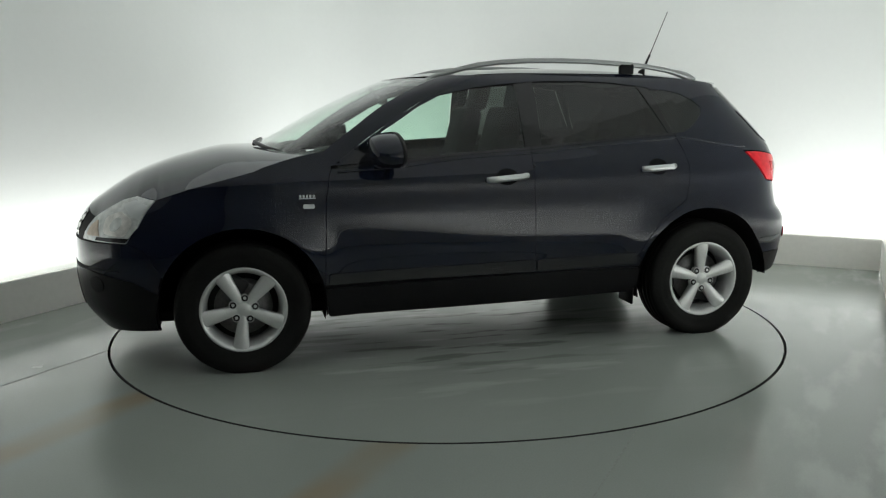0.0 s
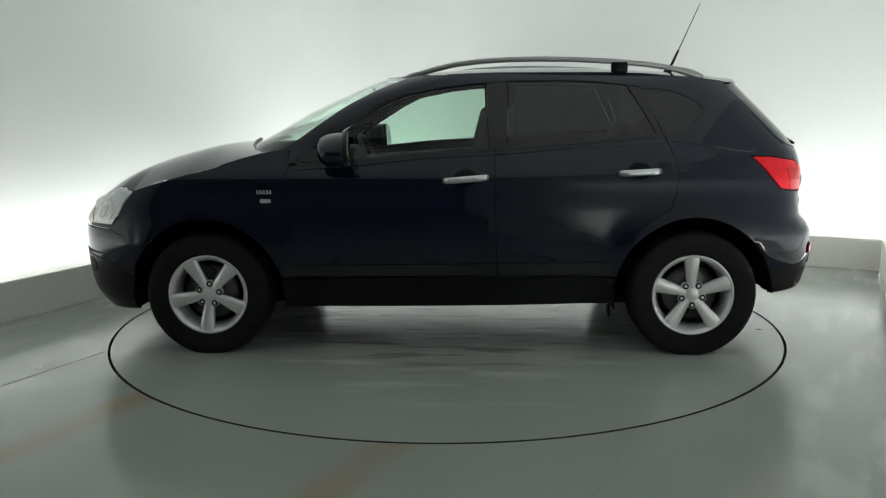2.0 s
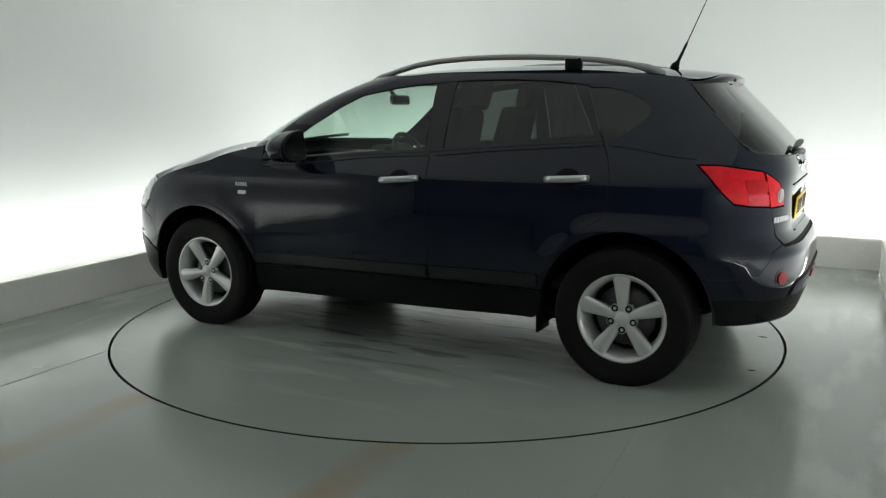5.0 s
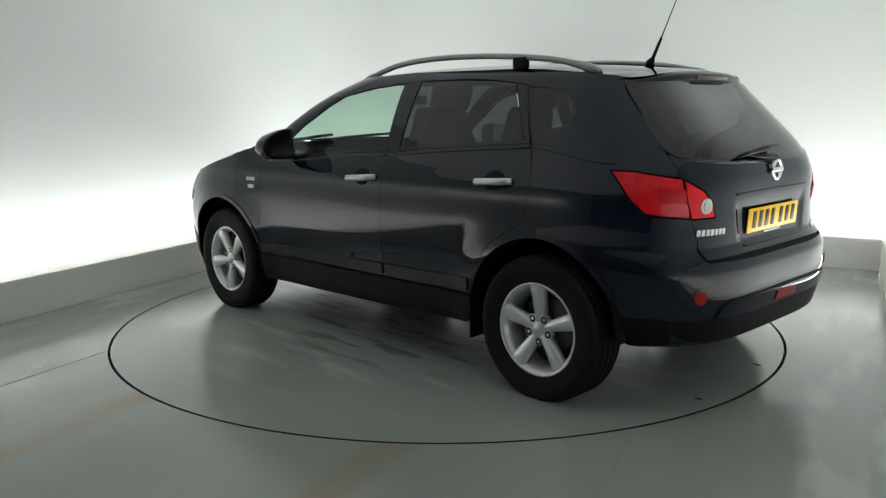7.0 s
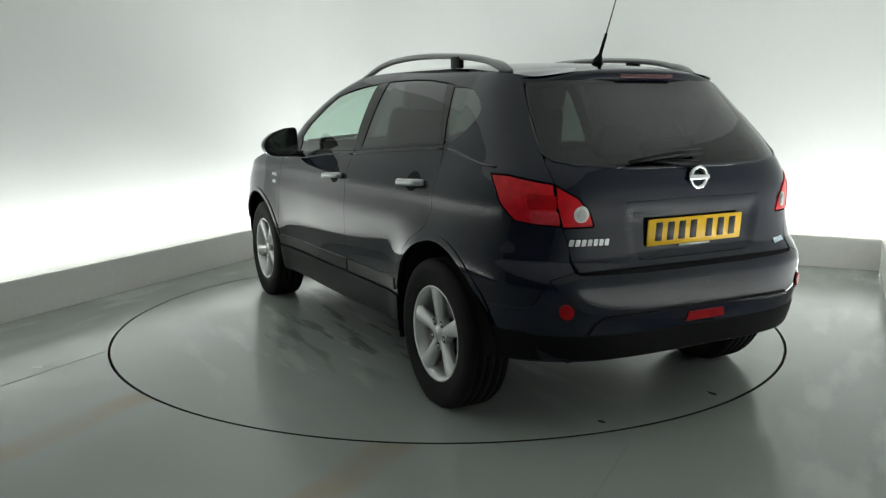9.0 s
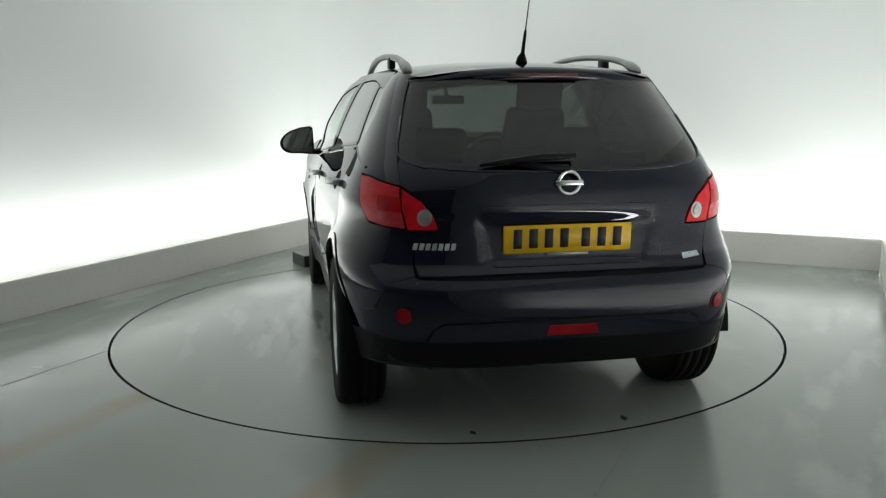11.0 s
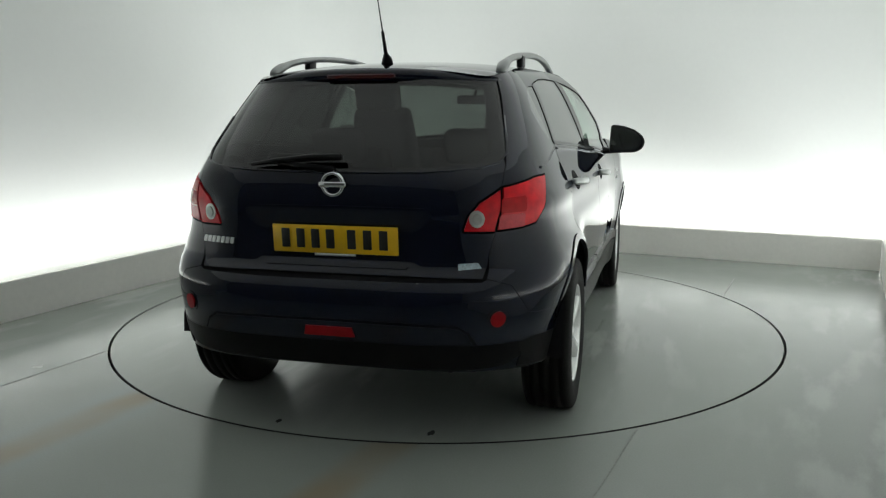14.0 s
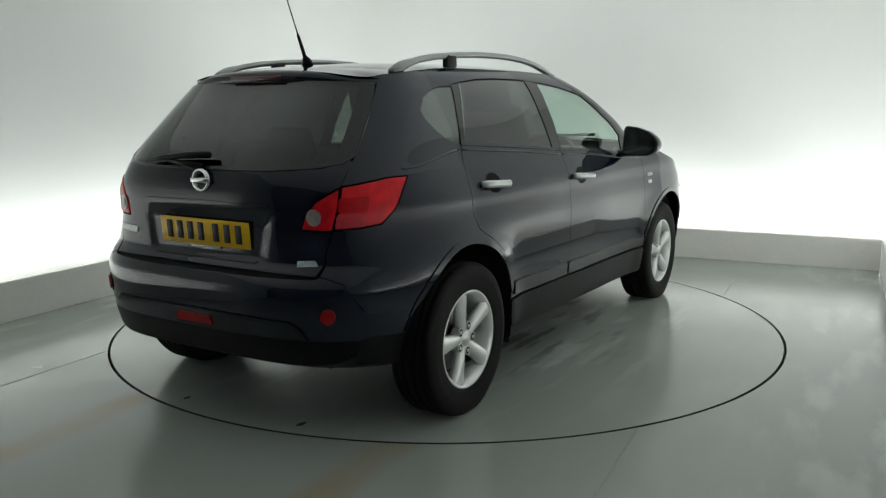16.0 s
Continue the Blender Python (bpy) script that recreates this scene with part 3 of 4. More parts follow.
BODY_SIDE = [(pillar_at(z), z) for z in (1.045, 1.1, 1.2, 1.3, 1.38, 1.44, 1.48, 1.508)] + [(u, roof_edge_at(u)) for u in (-0.15, -0.3, -0.6, -0.87, -1.0, ux(-1.2, 1.5), ux(-1.35, 1.488), ux(-1.45, 1.475), ux(-1.53, 1.467))] + \
    [(uy(0.545, 1.455), 1.455)] + HATCH_EDGE[:3:-1] + LAMP_OUT[3::-1] + LAMP_OUT[:4:-1] + [HATCH_EDGE[2], HATCH_EDGE[1], (uy(0.60, 0.70), 0.70)] + BUMP_R[-2:0:-1] + \
    [(ux(a, b), b) for a, b in arc(-AXLE, ARCH, 147, 15)] + DOOR_BACK[::-1] + QUARTER[::-1] + WIN_TOP + WIN_FRONT + [(0.70, 1.05)]
HOOD_EDGE = [(0.86, 1.118), (0.95, 1.108), (1.1, 1.072), (1.25, 1.026), (ux(1.4, 0.985), 0.985), (ux(1.557, 0.945), 0.945), (ux(1.70, 0.898), 0.898)]
HEADLAMP = [(ux(1.705, 0.896), 0.896), (ux(1.79, 0.915), 0.915), (ux(1.86, 0.895), 0.895), (ux(2.01, 0.805), 0.805), (ux(2.085, 0.69), 0.69), (ux(1.86, 0.683), 0.683), (ux(1.80, 0.76), 0.76), (ux(1.742, 0.855), 0.855)]
BUMP_F = [(ux(1.86, 0.683), 0.683), (ux(1.77, 0.65), 0.65), (ux(1.70, 0.525), 0.525), (ux(1.72, 0.463), 0.463)]
WING = [(0.90, 0.43), (0.897, 0.55), (0.884, 0.865), (0.862, 1.00), (0.85, 1.03)] + HOOD_EDGE + [HEADLAMP[0], HEADLAMP[-1], HEADLAMP[-2], HEADLAMP[-3]] + BUMP_F[1:3] + [(ux(a, b), b) for a, b in arc(AXLE, ARCH, 24, 165)]
SILL = [(0.900, 0.415), (0.892, 0.33), (0.885, 0.262), (0.3, 0.262), (-0.3, 0.268), (-0.86, 0.28), (-0.892, 0.33), (-0.902, 0.42), (-0.3, 0.426), (0.3, 0.42)]
FBUMPER = [BUMP_F[0], BUMP_F[1], BUMP_F[2], BUMP_F[3]] + [(ux(a, b), b) for a, b in arc(AXLE, ARCH, 18, -8, 6)] + [(ux(1.72, 0.235), 0.235), (ux(1.95, 0.21), 0.21), (U_NOSE, 0.20), (U_NOSE, 0.683)]
RBUMPER = BUMP_R + [(uy(0.585, 0.69), 0.69), (uy(0.3, 0.685), 0.685), (U_REAR, 0.685), (U_REAR, 0.335), (uy(0.4, 0.335), 0.335), (uy(0.65, 0.335), 0.335), (ux(-1.76, 0.326), 0.326)] + [(ux(a, b), b) for a, b in arc(-AXLE, ARCH, 179, 151, 8)]
HATCH_LOW = HATCH_EDGE[:3] + LAMP_IN[:0:-1][0:1] + [LAMP_IN[4], LAMP_IN[3], LAMP_IN[2], LAMP_IN[1], LAMP_IN[0]] + [HATCH_EDGE[4], (uy(0.625, 1.15), 1.15), (uy(0.60, 1.122), 1.122), (uy(0.54, 1.108), 1.108), (uy(0.35, 1.095), 1.095), (uy(0.18, 1.092), 1.092), (U_REAR, 1.092), (U_REAR, 0.705), (uy(0.3, 0.705), 0.705)]
REAR_GLASS = [(uy(0.634, 1.16), 1.16), (uy(0.612, 1.128), 1.128), (uy(0.55, 1.112), 1.112), (uy(0.35, 1.099), 1.099), (uy(0.18, 1.096), 1.096), (U_REAR, 1.096), (U_REAR, 1.455), (uy(0.3, 1.45), 1.45), (uy(0.543, 1.44), 1.44), (uy(0.568, 1.38), 1.38), (uy(0.594, 1.3), 1.3), (uy(0.624, 1.2), 1.2)]
GLASS_EDGE = [(uy(0.66, 1.16), 1.16), (uy(0.648, 1.2), 1.2), (uy(0.618, 1.3), 1.3), (uy(0.592, 1.38), 1.38), (uy(0.567, 1.44), 1.44), (uy(0.50, 1.44), 1.44), (uy(0.523, 1.38), 1.38), (uy(0.548, 1.3), 1.3), (uy(0.575, 1.2), 1.2), (uy(0.575, 1.155), 1.155), (uy(0.54, 1.132), 1.132), (uy(0.35, 1.121), 1.121), (uy(0.18, 1.118), 1.118), (U_REAR, 1.118), (U_REAR, 1.098), (uy(0.18, 1.098), 1.098), (uy(0.35, 1.101), 1.101), (uy(0.55, 1.114), 1.114), (uy(0.612, 1.13), 1.13)]
FWIN = [(x, belt_at(x) + 0.004) for x in (-0.215, 0.0, 0.2, 0.45, 0.62)] + [(pillar_at(z) - 0.04, z) for z in (1.13, 1.2, 1.27, 1.34, 1.40)] + [(0.03, 1.434), (-0.13, 1.452), (-0.20, 1.456)]
RWIN = [(x, belt_at(x) + 0.004) for x in (-1.125, -0.95, -0.75, -0.5, -0.32)] + [(-0.325, 1.468), (-0.384, 1.470), (-0.62, 1.471), (-0.80, 1.464), (-0.966, 1.446)]
BPOST = [(x, belt_at(x) + 0.003) for x in (-0.316, -0.27, -0.22)] + [(-0.205, 1.459), (-0.26, 1.466), (-0.32, 1.470)]
CPOST = [(-1.16, belt_at(-1.16) + 0.003), (-1.13, belt_at(-1.13) + 0.003), (-0.972, 1.448), (-1.045, 1.434)]

car = new("car")
tagged(car, "dark navy five-door crossover car with silver alloy wheels and roof rails", "car")

for sgn in (1, -1):
    fdoor = panel("front_door", FDOOR, PAINT, car, sgn, gap=GAPW)
    rdoor = panel("rear_door", RDOOR, PAINT, car, sgn, gap=GAPW)
    panel("front_wing", WING, PAINT, car, sgn, gap=GAPW)
    panel("body_side", BODY_SIDE, PAINT, car, sgn, gap=0.0015)
    panel("arch_flare", [(ux(a, b), b) for a, b in arc(AXLE, ARCH + 0.002, 26, 160, 30)] + [(ux(a, b), b) for a, b in arc(AXLE, ARCH + 0.028, 158, 28, 30)], PAINT, car, sgn, lift=0.005, thick=0.013)
    panel("arch_flare", [(ux(a, b), b) for a, b in arc(-AXLE, ARCH + 0.002, 18, 157, 30)] + [(ux(a, b), b) for a, b in arc(-AXLE, ARCH + 0.028, 155, 20, 30)], PAINT, car, sgn, lift=0.005, thick=0.013)
    panel("sill_cladding", rounded(SILL, 0.015), TRIM, car, sgn, "matt black sill cladding", lift=0.006)
    panel("side_window", FWIN, CLEAR_GLASS, fdoor, sgn, "clear green-tinted side window", lift=-0.004, thick=0.0)
    panel("side_window", RWIN, PRIVACY_GLASS, rdoor, sgn, "dark privacy-glass side window", lift=-0.004, thick=0.0)
    panel("quarter_window", QUARTER, PRIVACY_GLASS, car, sgn, "dark privacy-glass quarter window", lift=-0.004, thick=0.0)
    panel("door_pillar", BPOST, GLOSS_BLACK, fdoor, sgn, "gloss black door pillar", lift=-0.001)
    panel("door_pillar", CPOST, GLOSS_BLACK, rdoor, sgn, "gloss black door pillar", lift=-0.001)
    panel("windscreen_pillar", [(0.0, 1.045), (0.0, 1.1), (0.0, 1.2), (0.0, 1.3), (0.0, 1.4), (0.0, 1.508), (0.2, 1.507), (0.42, 1.505), (0.42, 1.45), (0.38, 1.4), (0.31, 1.3), (0.25, 1.2), (0.21, 1.1), (0.20, 1.045)], PAINT, car, sgn, surf=screen, du=0.08)
    tail = panel("tail_light", LAMP_OUT, RED, car, sgn, "red tail light cluster with clear reversing lamp", lift=0.004, gap=0.007)
    panel("tail_light_inner", LAMP_IN, RED, car, sgn, "red inner tail light on the tailgate", lift=0.004, gap=0.007)
    head = panel("headlight", HEADLAMP, LENS, car, sgn, "clear headlight cluster", lift=0.003, gap=0.003)


def oval(u, z, a, b, n=20):
    return [(u + a * math.cos(2 * math.pi * k / n), z + b * math.sin(2 * math.pi * k / n)) for k in range(n)]


def both_sides(name, polys, mat, parent, label="", surf=side, lift=0.0, thick=0.012, gap=0.0015, du=0.026, dz=0.022):
    """A panel that spans the car's middle."""
    bm = skin([inset(polys, gap) if gap else polys], surf, (1, -1), lift, thick, du, dz)
    return part(name, bm, mat, parent, label, True, True)


def cap(edge, crest, power=2.2, shift=None, steps=14, drop=0.0):
    """A crowned sheet over the half outline edge, mirrored: the roof and the bonnet."""
    bm = bmesh.new()
    rows = []
    for p in edge:
        row = []
        for k in range(-steps, steps + 1):
            t = k / steps
            x = p.x + (shift(p.x) * (1 - t * t) if shift else 0.0)
            z = p.z + (crest(x) - p.z) * (1 - abs(t) ** power)
            row.append(bm.verts.new((x, p.y * t, z - drop)))
        rows.append(row)
    for a, b in zip(rows, rows[1:]):
        for k in range(2 * steps):
            bm.faces.new((a[k], a[k + 1], b[k + 1], b[k]))
    bmesh.ops.remove_doubles(bm, verts=bm.verts, dist=1e-5)
    bmesh.ops.recalc_face_normals(bm, faces=bm.faces)
    if sum(f.normal.z for f in bm.faces) < 0:
        bmesh.ops.reverse_faces(bm, faces=bm.faces)
    return bm


def steps_between(a, b, n):
    return [a + (b - a) * k / n for k in range(n + 1)]


both_sides("front_bumper", FBUMPER, PAINT, car)
bumper = both_sides("rear_bumper", RBUMPER, PAINT, car)
tailgate = both_sides("tailgate", HATCH_LOW, PAINT, car, du=0.014, dz=0.010)
both_sides("rear_window", REAR_GLASS, PRIVACY_GLASS, tailgate, "dark tinted rear window", lift=-0.002, thick=0.0, gap=0.0)

both_sides("window_border", GLASS_EDGE, GLOSS_BLACK, tailgate, "black printed window border", lift=-0.015, thick=0.004, gap=0.0)

# black underlay behind the panel gaps
UNDER = [(U_NOSE, 0.22), (ux(1.95, 0.23), 0.23), (ux(1.74, 0.26), 0.26)] + [(ux(a, b), b) for a, b in arc(AXLE, ARCH + 0.004, -8, 190)] + [(0.88, 0.28), (-0.86, 0.30)] + \
    [(ux(a, b), b) for a, b in arc(-AXLE, ARCH + 0.004, -8, 180)] + [(ux(-1.74, 0.325), 0.325), (uy(0.65, 0.345), 0.345), (U_REAR, 0.345), (U_REAR, 1.07), (uy(0.5, 1.08), 1.08), (uy(0.66, 1.1), 1.1), (-1.3, 1.15)] + \
    [(x, belt_at(x) - 0.012) for x in (-1.1, -0.6, -0.25, 0.1, 0.5, 0.8)] + [(a, b - 0.014) for a, b in HOOD_EDGE] + [(ux(1.9, 0.84), 0.84), (U_NOSE, 0.80)]
both_sides("body_frame", UNDER, SHELL, car, "black body frame behind the panel gaps", lift=-0.011, thick=0.0, gap=0.0)

roof_half = [side(u, roof_edge_at(u)) for u in steps_between(U_REAR, 0.0, 56)] + [screen(f, 1.508 - 0.006 * f) for f in steps_between(0.03, HALF, 18)]
roof_crest = curve_through([(-1.66, 1.494), (-1.5, 1.516), (-1.32, 1.532), (-1.0, 1.552), (-0.5, 1.566), (-0.1, 1.556), (0.15, 1.537), (0.41, 1.500)])
roof = part("roof", cap(roof_half, roof_crest), PAINT, car)
part("headlining", cap(roof_half, roof_crest, drop=0.03), CABIN_PALE, car, "pale grey headlining")

NOSE_LINE = HOOD_EDGE[2:] + HEADLAMP[:4] + [(uy(0.5, 0.825, True), 0.825), (uy(0.35, 0.835, True), 0.835), (uy(0.18, 0.84, True), 0.84), (U_NOSE, 0.842)]


def fine(line, n=5):
    out = []
    for (a, b), (c, d) in zip(line, line[1:]):
        out += [(a + (c - a) * k / n, b + (d - b) * k / n) for k in range(n)]
    return out + [line[-1]]


hood_half = [side(a, b) for a, b in fine([(0.99, 1.1)] + NOSE_LINE)]
hood_crest = curve_through([(1.0, 1.105), (1.15, 1.118), (1.34, 1.122), (1.59, 1.075), (1.85, 0.988), (1.98, 0.915), (2.082, 0.842)])
bonnet = part("bonnet", cap(hood_half, hood_crest, 2.6, lambda x: 0.2 * max(0.0, (1.6 - x) / 0.6) ** 1.5), PAINT, car)

# grille and nose
grille = both_sides("grille", [(uy(0.50, 0.70, True), 0.69), (uy(0.48, 0.82, True), 0.815), (uy(0.3, 0.82, True), 0.825), (U_NOSE, 0.832), (U_NOSE, 0.69)], GLOSS_BLACK, car, "black grille with chrome bars", lift=-0.006)
for z in (0.72, 0.76, 0.80):
    both_sides("grille_bar", [(uy(0.46, z, True), z - 0.008), (uy(0.46, z, True), z + 0.008), (U_NOSE, z + 0.008), (U_NOSE, z - 0.008)], CHROME, grille, "chrome grille bar", lift=0.003, thick=0.006)
both_sides("lower_grille", rounded([(uy(0.5, 0.36, True), 0.33), (uy(0.46, 0.5, True), 0.50), (U_NOSE, 0.51), (U_NOSE, 0.32)], 0.0), GLOSS_BLACK, car, "black lower bumper grille", lift=0.008, thick=0.005)

for sgn in (1, -1):
    panel("fog_lamp_recess", oval(ux(2.02, 0.47), 0.47, 0.052, 0.042), SHELL, car, sgn, "black fog lamp recess", lift=0.008, thick=0.006)
# black strip laid on the surface as the shade under the bumper's shelf
both_sides("front_bumper_groove", [(ux(1.90, 0.55), 0.549), (ux(2.05, 0.55), 0.556), (U_NOSE, 0.556), (U_NOSE, 0.542), (ux(2.05, 0.54), 0.542), (ux(1.90, 0.54), 0.544)], SHELL, car, "dark strip in place of the shaded groove across the front bumper", lift=0.003, thick=0.004, gap=0)
both_sides("bumper_skirt", [(ux(1.715, 0.43), 0.43), (ux(1.85, 0.50), 0.50), (ux(2.05, 0.538), 0.538), (U_NOSE, 0.538), (U_NOSE, 0.205), (ux(1.95, 0.215), 0.215), (ux(1.73, 0.24), 0.24)], TRIM, car, "black lower front bumper skirt", lift=0.004, thick=0.006)

# windscreen and cowl
SCREEN_POLY = [(0.22, 1.09), (0.262, 1.2), (0.322, 1.3), (0.392, 1.4), (0.432, 1.45), (0.432, 1.497), (0.9, 1.498), (HALF, 1.497), (HALF, 1.10), (1.0, 1.092), (0.6, 1.09)]
both_sides("windscreen", SCREEN_POLY, SCREEN_GLASS, car, "clear windscreen", surf=screen, lift=-0.003, thick=0.0, gap=0.0, du=0.08)
both_sides("cowl", [(0.27, 1.02), (0.28, 1.09), (0.6, 1.092), (1.0, 1.094), (HALF, 1.102), (HALF, 1.03), (0.8, 1.02)], TRIM, car, "black plastic scuttle under the windscreen", surf=screen, lift=0.004, thick=0.01, gap=0.0, du=0.08)
for y0, y1 in ((0.62, 0.08), (0.05, -0.45)):
    part("front_wiper", tube([(1.20 - 0.30 * y * y, y, 1.113 + 0.03 * k / 6 - 0.02 * y * y) for k, y in enumerate(steps_between(y0, y1, 6))], 0.011, 6), TRIM, car, "black windscreen wiper")

# ---- car: details on the body ----
def bar_on(name, u0, z0, u1, z1, h, mat, parent, sgn, label="", lift=0.003, thick=0.004):
    """A thin raised strip on the body between two places."""
    return panel(name, rounded([(u0, z0 - h / 2), (u1, z1 - h / 2), (u1, z1 + h / 2), (u0, z0 + h / 2)], h * 0.25, 2), mat, parent, sgn, label, lift=lift, thick=thick)


def door_handle(x0, z0, x1, z1, sgn, parent):
    # no hollow here: a flat black oval gives the cup's shade
    panel("handle_cup", oval((x0 + x1) / 2, (z0 + z1) / 2 + 0.004, 0.062, 0.045), SHELL, parent, sgn, "flat dark oval in place of the shaded handle cup", lift=0.0012, thick=0.001, du=0.02, dz=0.02)
    pts, rad = [], []
    for k in range(13):
        t = k / 12
        x, z = x0 + (x1 - x0) * t, z0 + (z1 - z0) * t
        out = 0.006 + 0.030 * min(1.0, math.sin(math.pi * t) * 2.2)
        p = side(x, z)
        pts.append((p.x, (p.y + out) * sgn, z))
    part("door_handle", tube(pts, [0.011] + [0.013] * 11 + [0.011], 10, 1.35), SATIN, parent, "satin silver door handle")


def mirror_mesh(sgn, layers):
    """Door mirror outline, tall by the door and drawn to a low rounded tip, in layers (forward, scale) from the back to the front."""
    outline = rounded([(0.878, 1.020), (1.045, 1.022), (1.090, 1.050), (1.102, 1.092), (1.082, 1.132), (1.036, 1.166), (0.966, 1.190), (0.886, 1.199)], 0.026, 4)
    hub = Vector((0.515, 0.96 * sgn, 1.11))
    turn = Matrix.Translation(hub) @ Matrix.Rotation(math.radians(5 * sgn), 4, "Z") @ Matrix.Rotation(math.radians(3), 4, "Y") @ Matrix.Translation(-hub)
    bm = bmesh.new()
    loops = []
    for fwd, k in layers:
        cy, cz = 0.96, 1.11
        loops.append([bm.verts.new(turn @ Vector((0.515 + fwd, (cy + (y - cy) * k) * sgn, cz + 0.018 + (z - cz) * k))) for y, z in outline])
    for a, b in zip(loops, loops[1:]):
        for q in range(len(a)):
            bm.faces.new((a[q], a[(q + 1) % len(a)], b[(q + 1) % len(a)], b[q]))
    bm.faces.new(loops[0])
    bm.faces.new(loops[-1])
    bmesh.ops.recalc_face_normals(bm, faces=bm.faces)
    return bm


def mirror(sgn, parent):
    root = part("door_mirror", mirror_mesh(sgn, ((0.008, 0.86), (0.0, 0.90), (0.0, 0.96), (0.010, 1.0), (0.045, 1.0), (0.08, 0.97), (0.112, 0.89), (0.137, 0.75), (0.152, 0.52), (0.158, 0.22))), PAINT, parent, "navy door mirror housing with a pointed tip")
    part("mirror_rim", mirror_mesh(sgn, ((-0.003, 0.92), (-0.004, 0.97), (0.012, 1.012), (0.020, 1.012))), TRIM, root, "black mirror rim")
    part("mirror_glass", mirror_mesh(sgn, ((-0.0065, 0.885), (0.004, 0.89))), MIRROR, root, "dark reflecting mirror glass", smooth=False)
    part("mirror_foot", tube([(0.60, 0.80 * sgn, 1.05), (0.59, 0.88 * sgn, 1.045), (0.585, 0.95 * sgn, 1.050)], [0.045, 0.032, 0.03], 10, 0.6), TRIM, root, "black mirror foot")


for ob in [o for o in car.children if o.name.startswith("front_door")]:
    sgn = 1 if sum(v.co.y for v in ob.data.vertices) > 0 else -1
    door_handle(0.023, 0.950, -0.210, 0.968, sgn, ob)
    mirror(sgn, ob)
    panel("window_strip", [(x, belt_at(x) - 0.004) for x in (0.80, 0.5, 0.2, -0.1, -0.245)] + [(x, belt_at(x) + 0.010) for x in (-0.245, -0.1, 0.2, 0.5, 0.70)], GLOSS_BLACK, ob, sgn, "black window strip", lift=0.003, thick=0.006)
    panel("mirror_sail", [(0.62, 1.058), (0.80, 1.045), (pillar_at(1.13) - 0.025, 1.13), (pillar_at(1.155) - 0.03, 1.155)], GLOSS_BLACK, ob, sgn, "black corner panel under the mirror", lift=0.001, thick=0.01)
    panel("door_moulding", rounded([(0.882, 0.434), (0.878, 0.490), (-0.250, 0.502), (-0.25, 0.440)], 0.010), MOULDING, ob, sgn, "dark plastic door moulding", lift=0.010, thick=0.012)
    panel("door_card", [(0.86, 0.45), (0.84, 1.0), (0.5, 1.03), (-0.24, 1.085), (-0.25, 0.45)], CABIN, ob, sgn, "dark door lining", lift=-0.06, thick=0.02)
for ob in [o for o in car.children if o.name.startswith("rear_door")]:
    sgn = 1 if sum(v.co.y for v in ob.data.vertices) > 0 else -1
    door_handle(-0.909, 0.984, -1.125, 0.995, sgn, ob)
    panel("window_strip", [(x, belt_at(x) - 0.004) for x in (-0.255, -0.5, -0.8, -1.0, -1.165)] + [(x, belt_at(x) + 0.010) for x in (-1.165, -1.0, -0.8, -0.5, -0.255)], GLOSS_BLACK, ob, sgn, "black window strip", lift=0.003, thick=0.006)
    panel("door_moulding", rounded([(-0.272, 0.440), (-0.272, 0.502), (-0.880, 0.508), (-0.880, 0.446)], 0.010), MOULDING, ob, sgn, "dark plastic door moulding", lift=0.010, thick=0.012)
    panel("door_card", [(-0.27, 0.45), (-0.27, 1.085), (-1.15, 1.14), (-1.1, 0.8), (-0.9, 0.5)], CABIN, ob, sgn, "dark door lining", lift=-0.06, thick=0.02)
for ob in [o for o in car.children if o.name.startswith("front_wing")]:
    sgn = 1 if sum(v.co.y for v in ob.data.vertices) > 0 else -1
    panel("side_repeater", rounded([(1.002, 0.835), (0.945, 0.834), (0.945, 0.856), (1.002, 0.857)], 0.008), BAR_WHITE, ob, sgn, "pale side indicator", lift=0.004, thick=0.006)
    badge = bar_on("wing_badge", 1.022, 0.886, 0.938, 0.886, 0.005, BAR_WHITE, ob, sgn, "small pale trim badge")
    for k in range(5):
        bar_on("badge_stroke", 1.020 - 0.017 * k, 0.897, 1.010 - 0.017 * k, 0.897, 0.015, BAR_WHITE, badge, sgn)
for ob in [o for o in car.children if o.name.startswith("tail_light") and "inner" not in o.name]:
    sgn = 1 if sum(v.co.y for v in ob.data.vertices) > 0 else -1
    panel("lamp_cell", rounded([(uy(0.718, 0.93), 0.935), (uy(0.635, 0.93), 0.935), (uy(0.628, 0.885), 0.880), (uy(0.715, 0.885), 0.885)], 0.01), PINK, ob, sgn, "pale lower lamp cell", lift=0.006, thick=0.003)
    panel("lamp_cell", rounded([(uy(0.72, 0.99), 1.0), (uy(0.64, 0.99), 0.995), (uy(0.637, 0.945), 0.942), (uy(0.72, 0.945), 0.942)], 0.01), RED_CELL, ob, sgn, "deeper red lamp cell", lift=0.006, thick=0.003)
for ob in [o for o in car.children if o.name.startswith("tail_light_inner")]:
    sgn = 1 if sum(v.co.y for v in ob.data.vertices) > 0 else -1
    c = uy(0.555, 0.922)
    lamp = panel("reversing_lamp", oval(c, 0.922, 0.030, 0.033), LAMP_BOWL, ob, sgn, "round clear reversing lamp with a silver rim", lift=0.008, thick=0.004, du=0.015, dz=0.015)
    panel("lamp_centre", oval(c, 0.922, 0.019, 0.022), DIM_BOWL, lamp, sgn, lift=0.012, thick=0.003, du=0.015, dz=0.015)
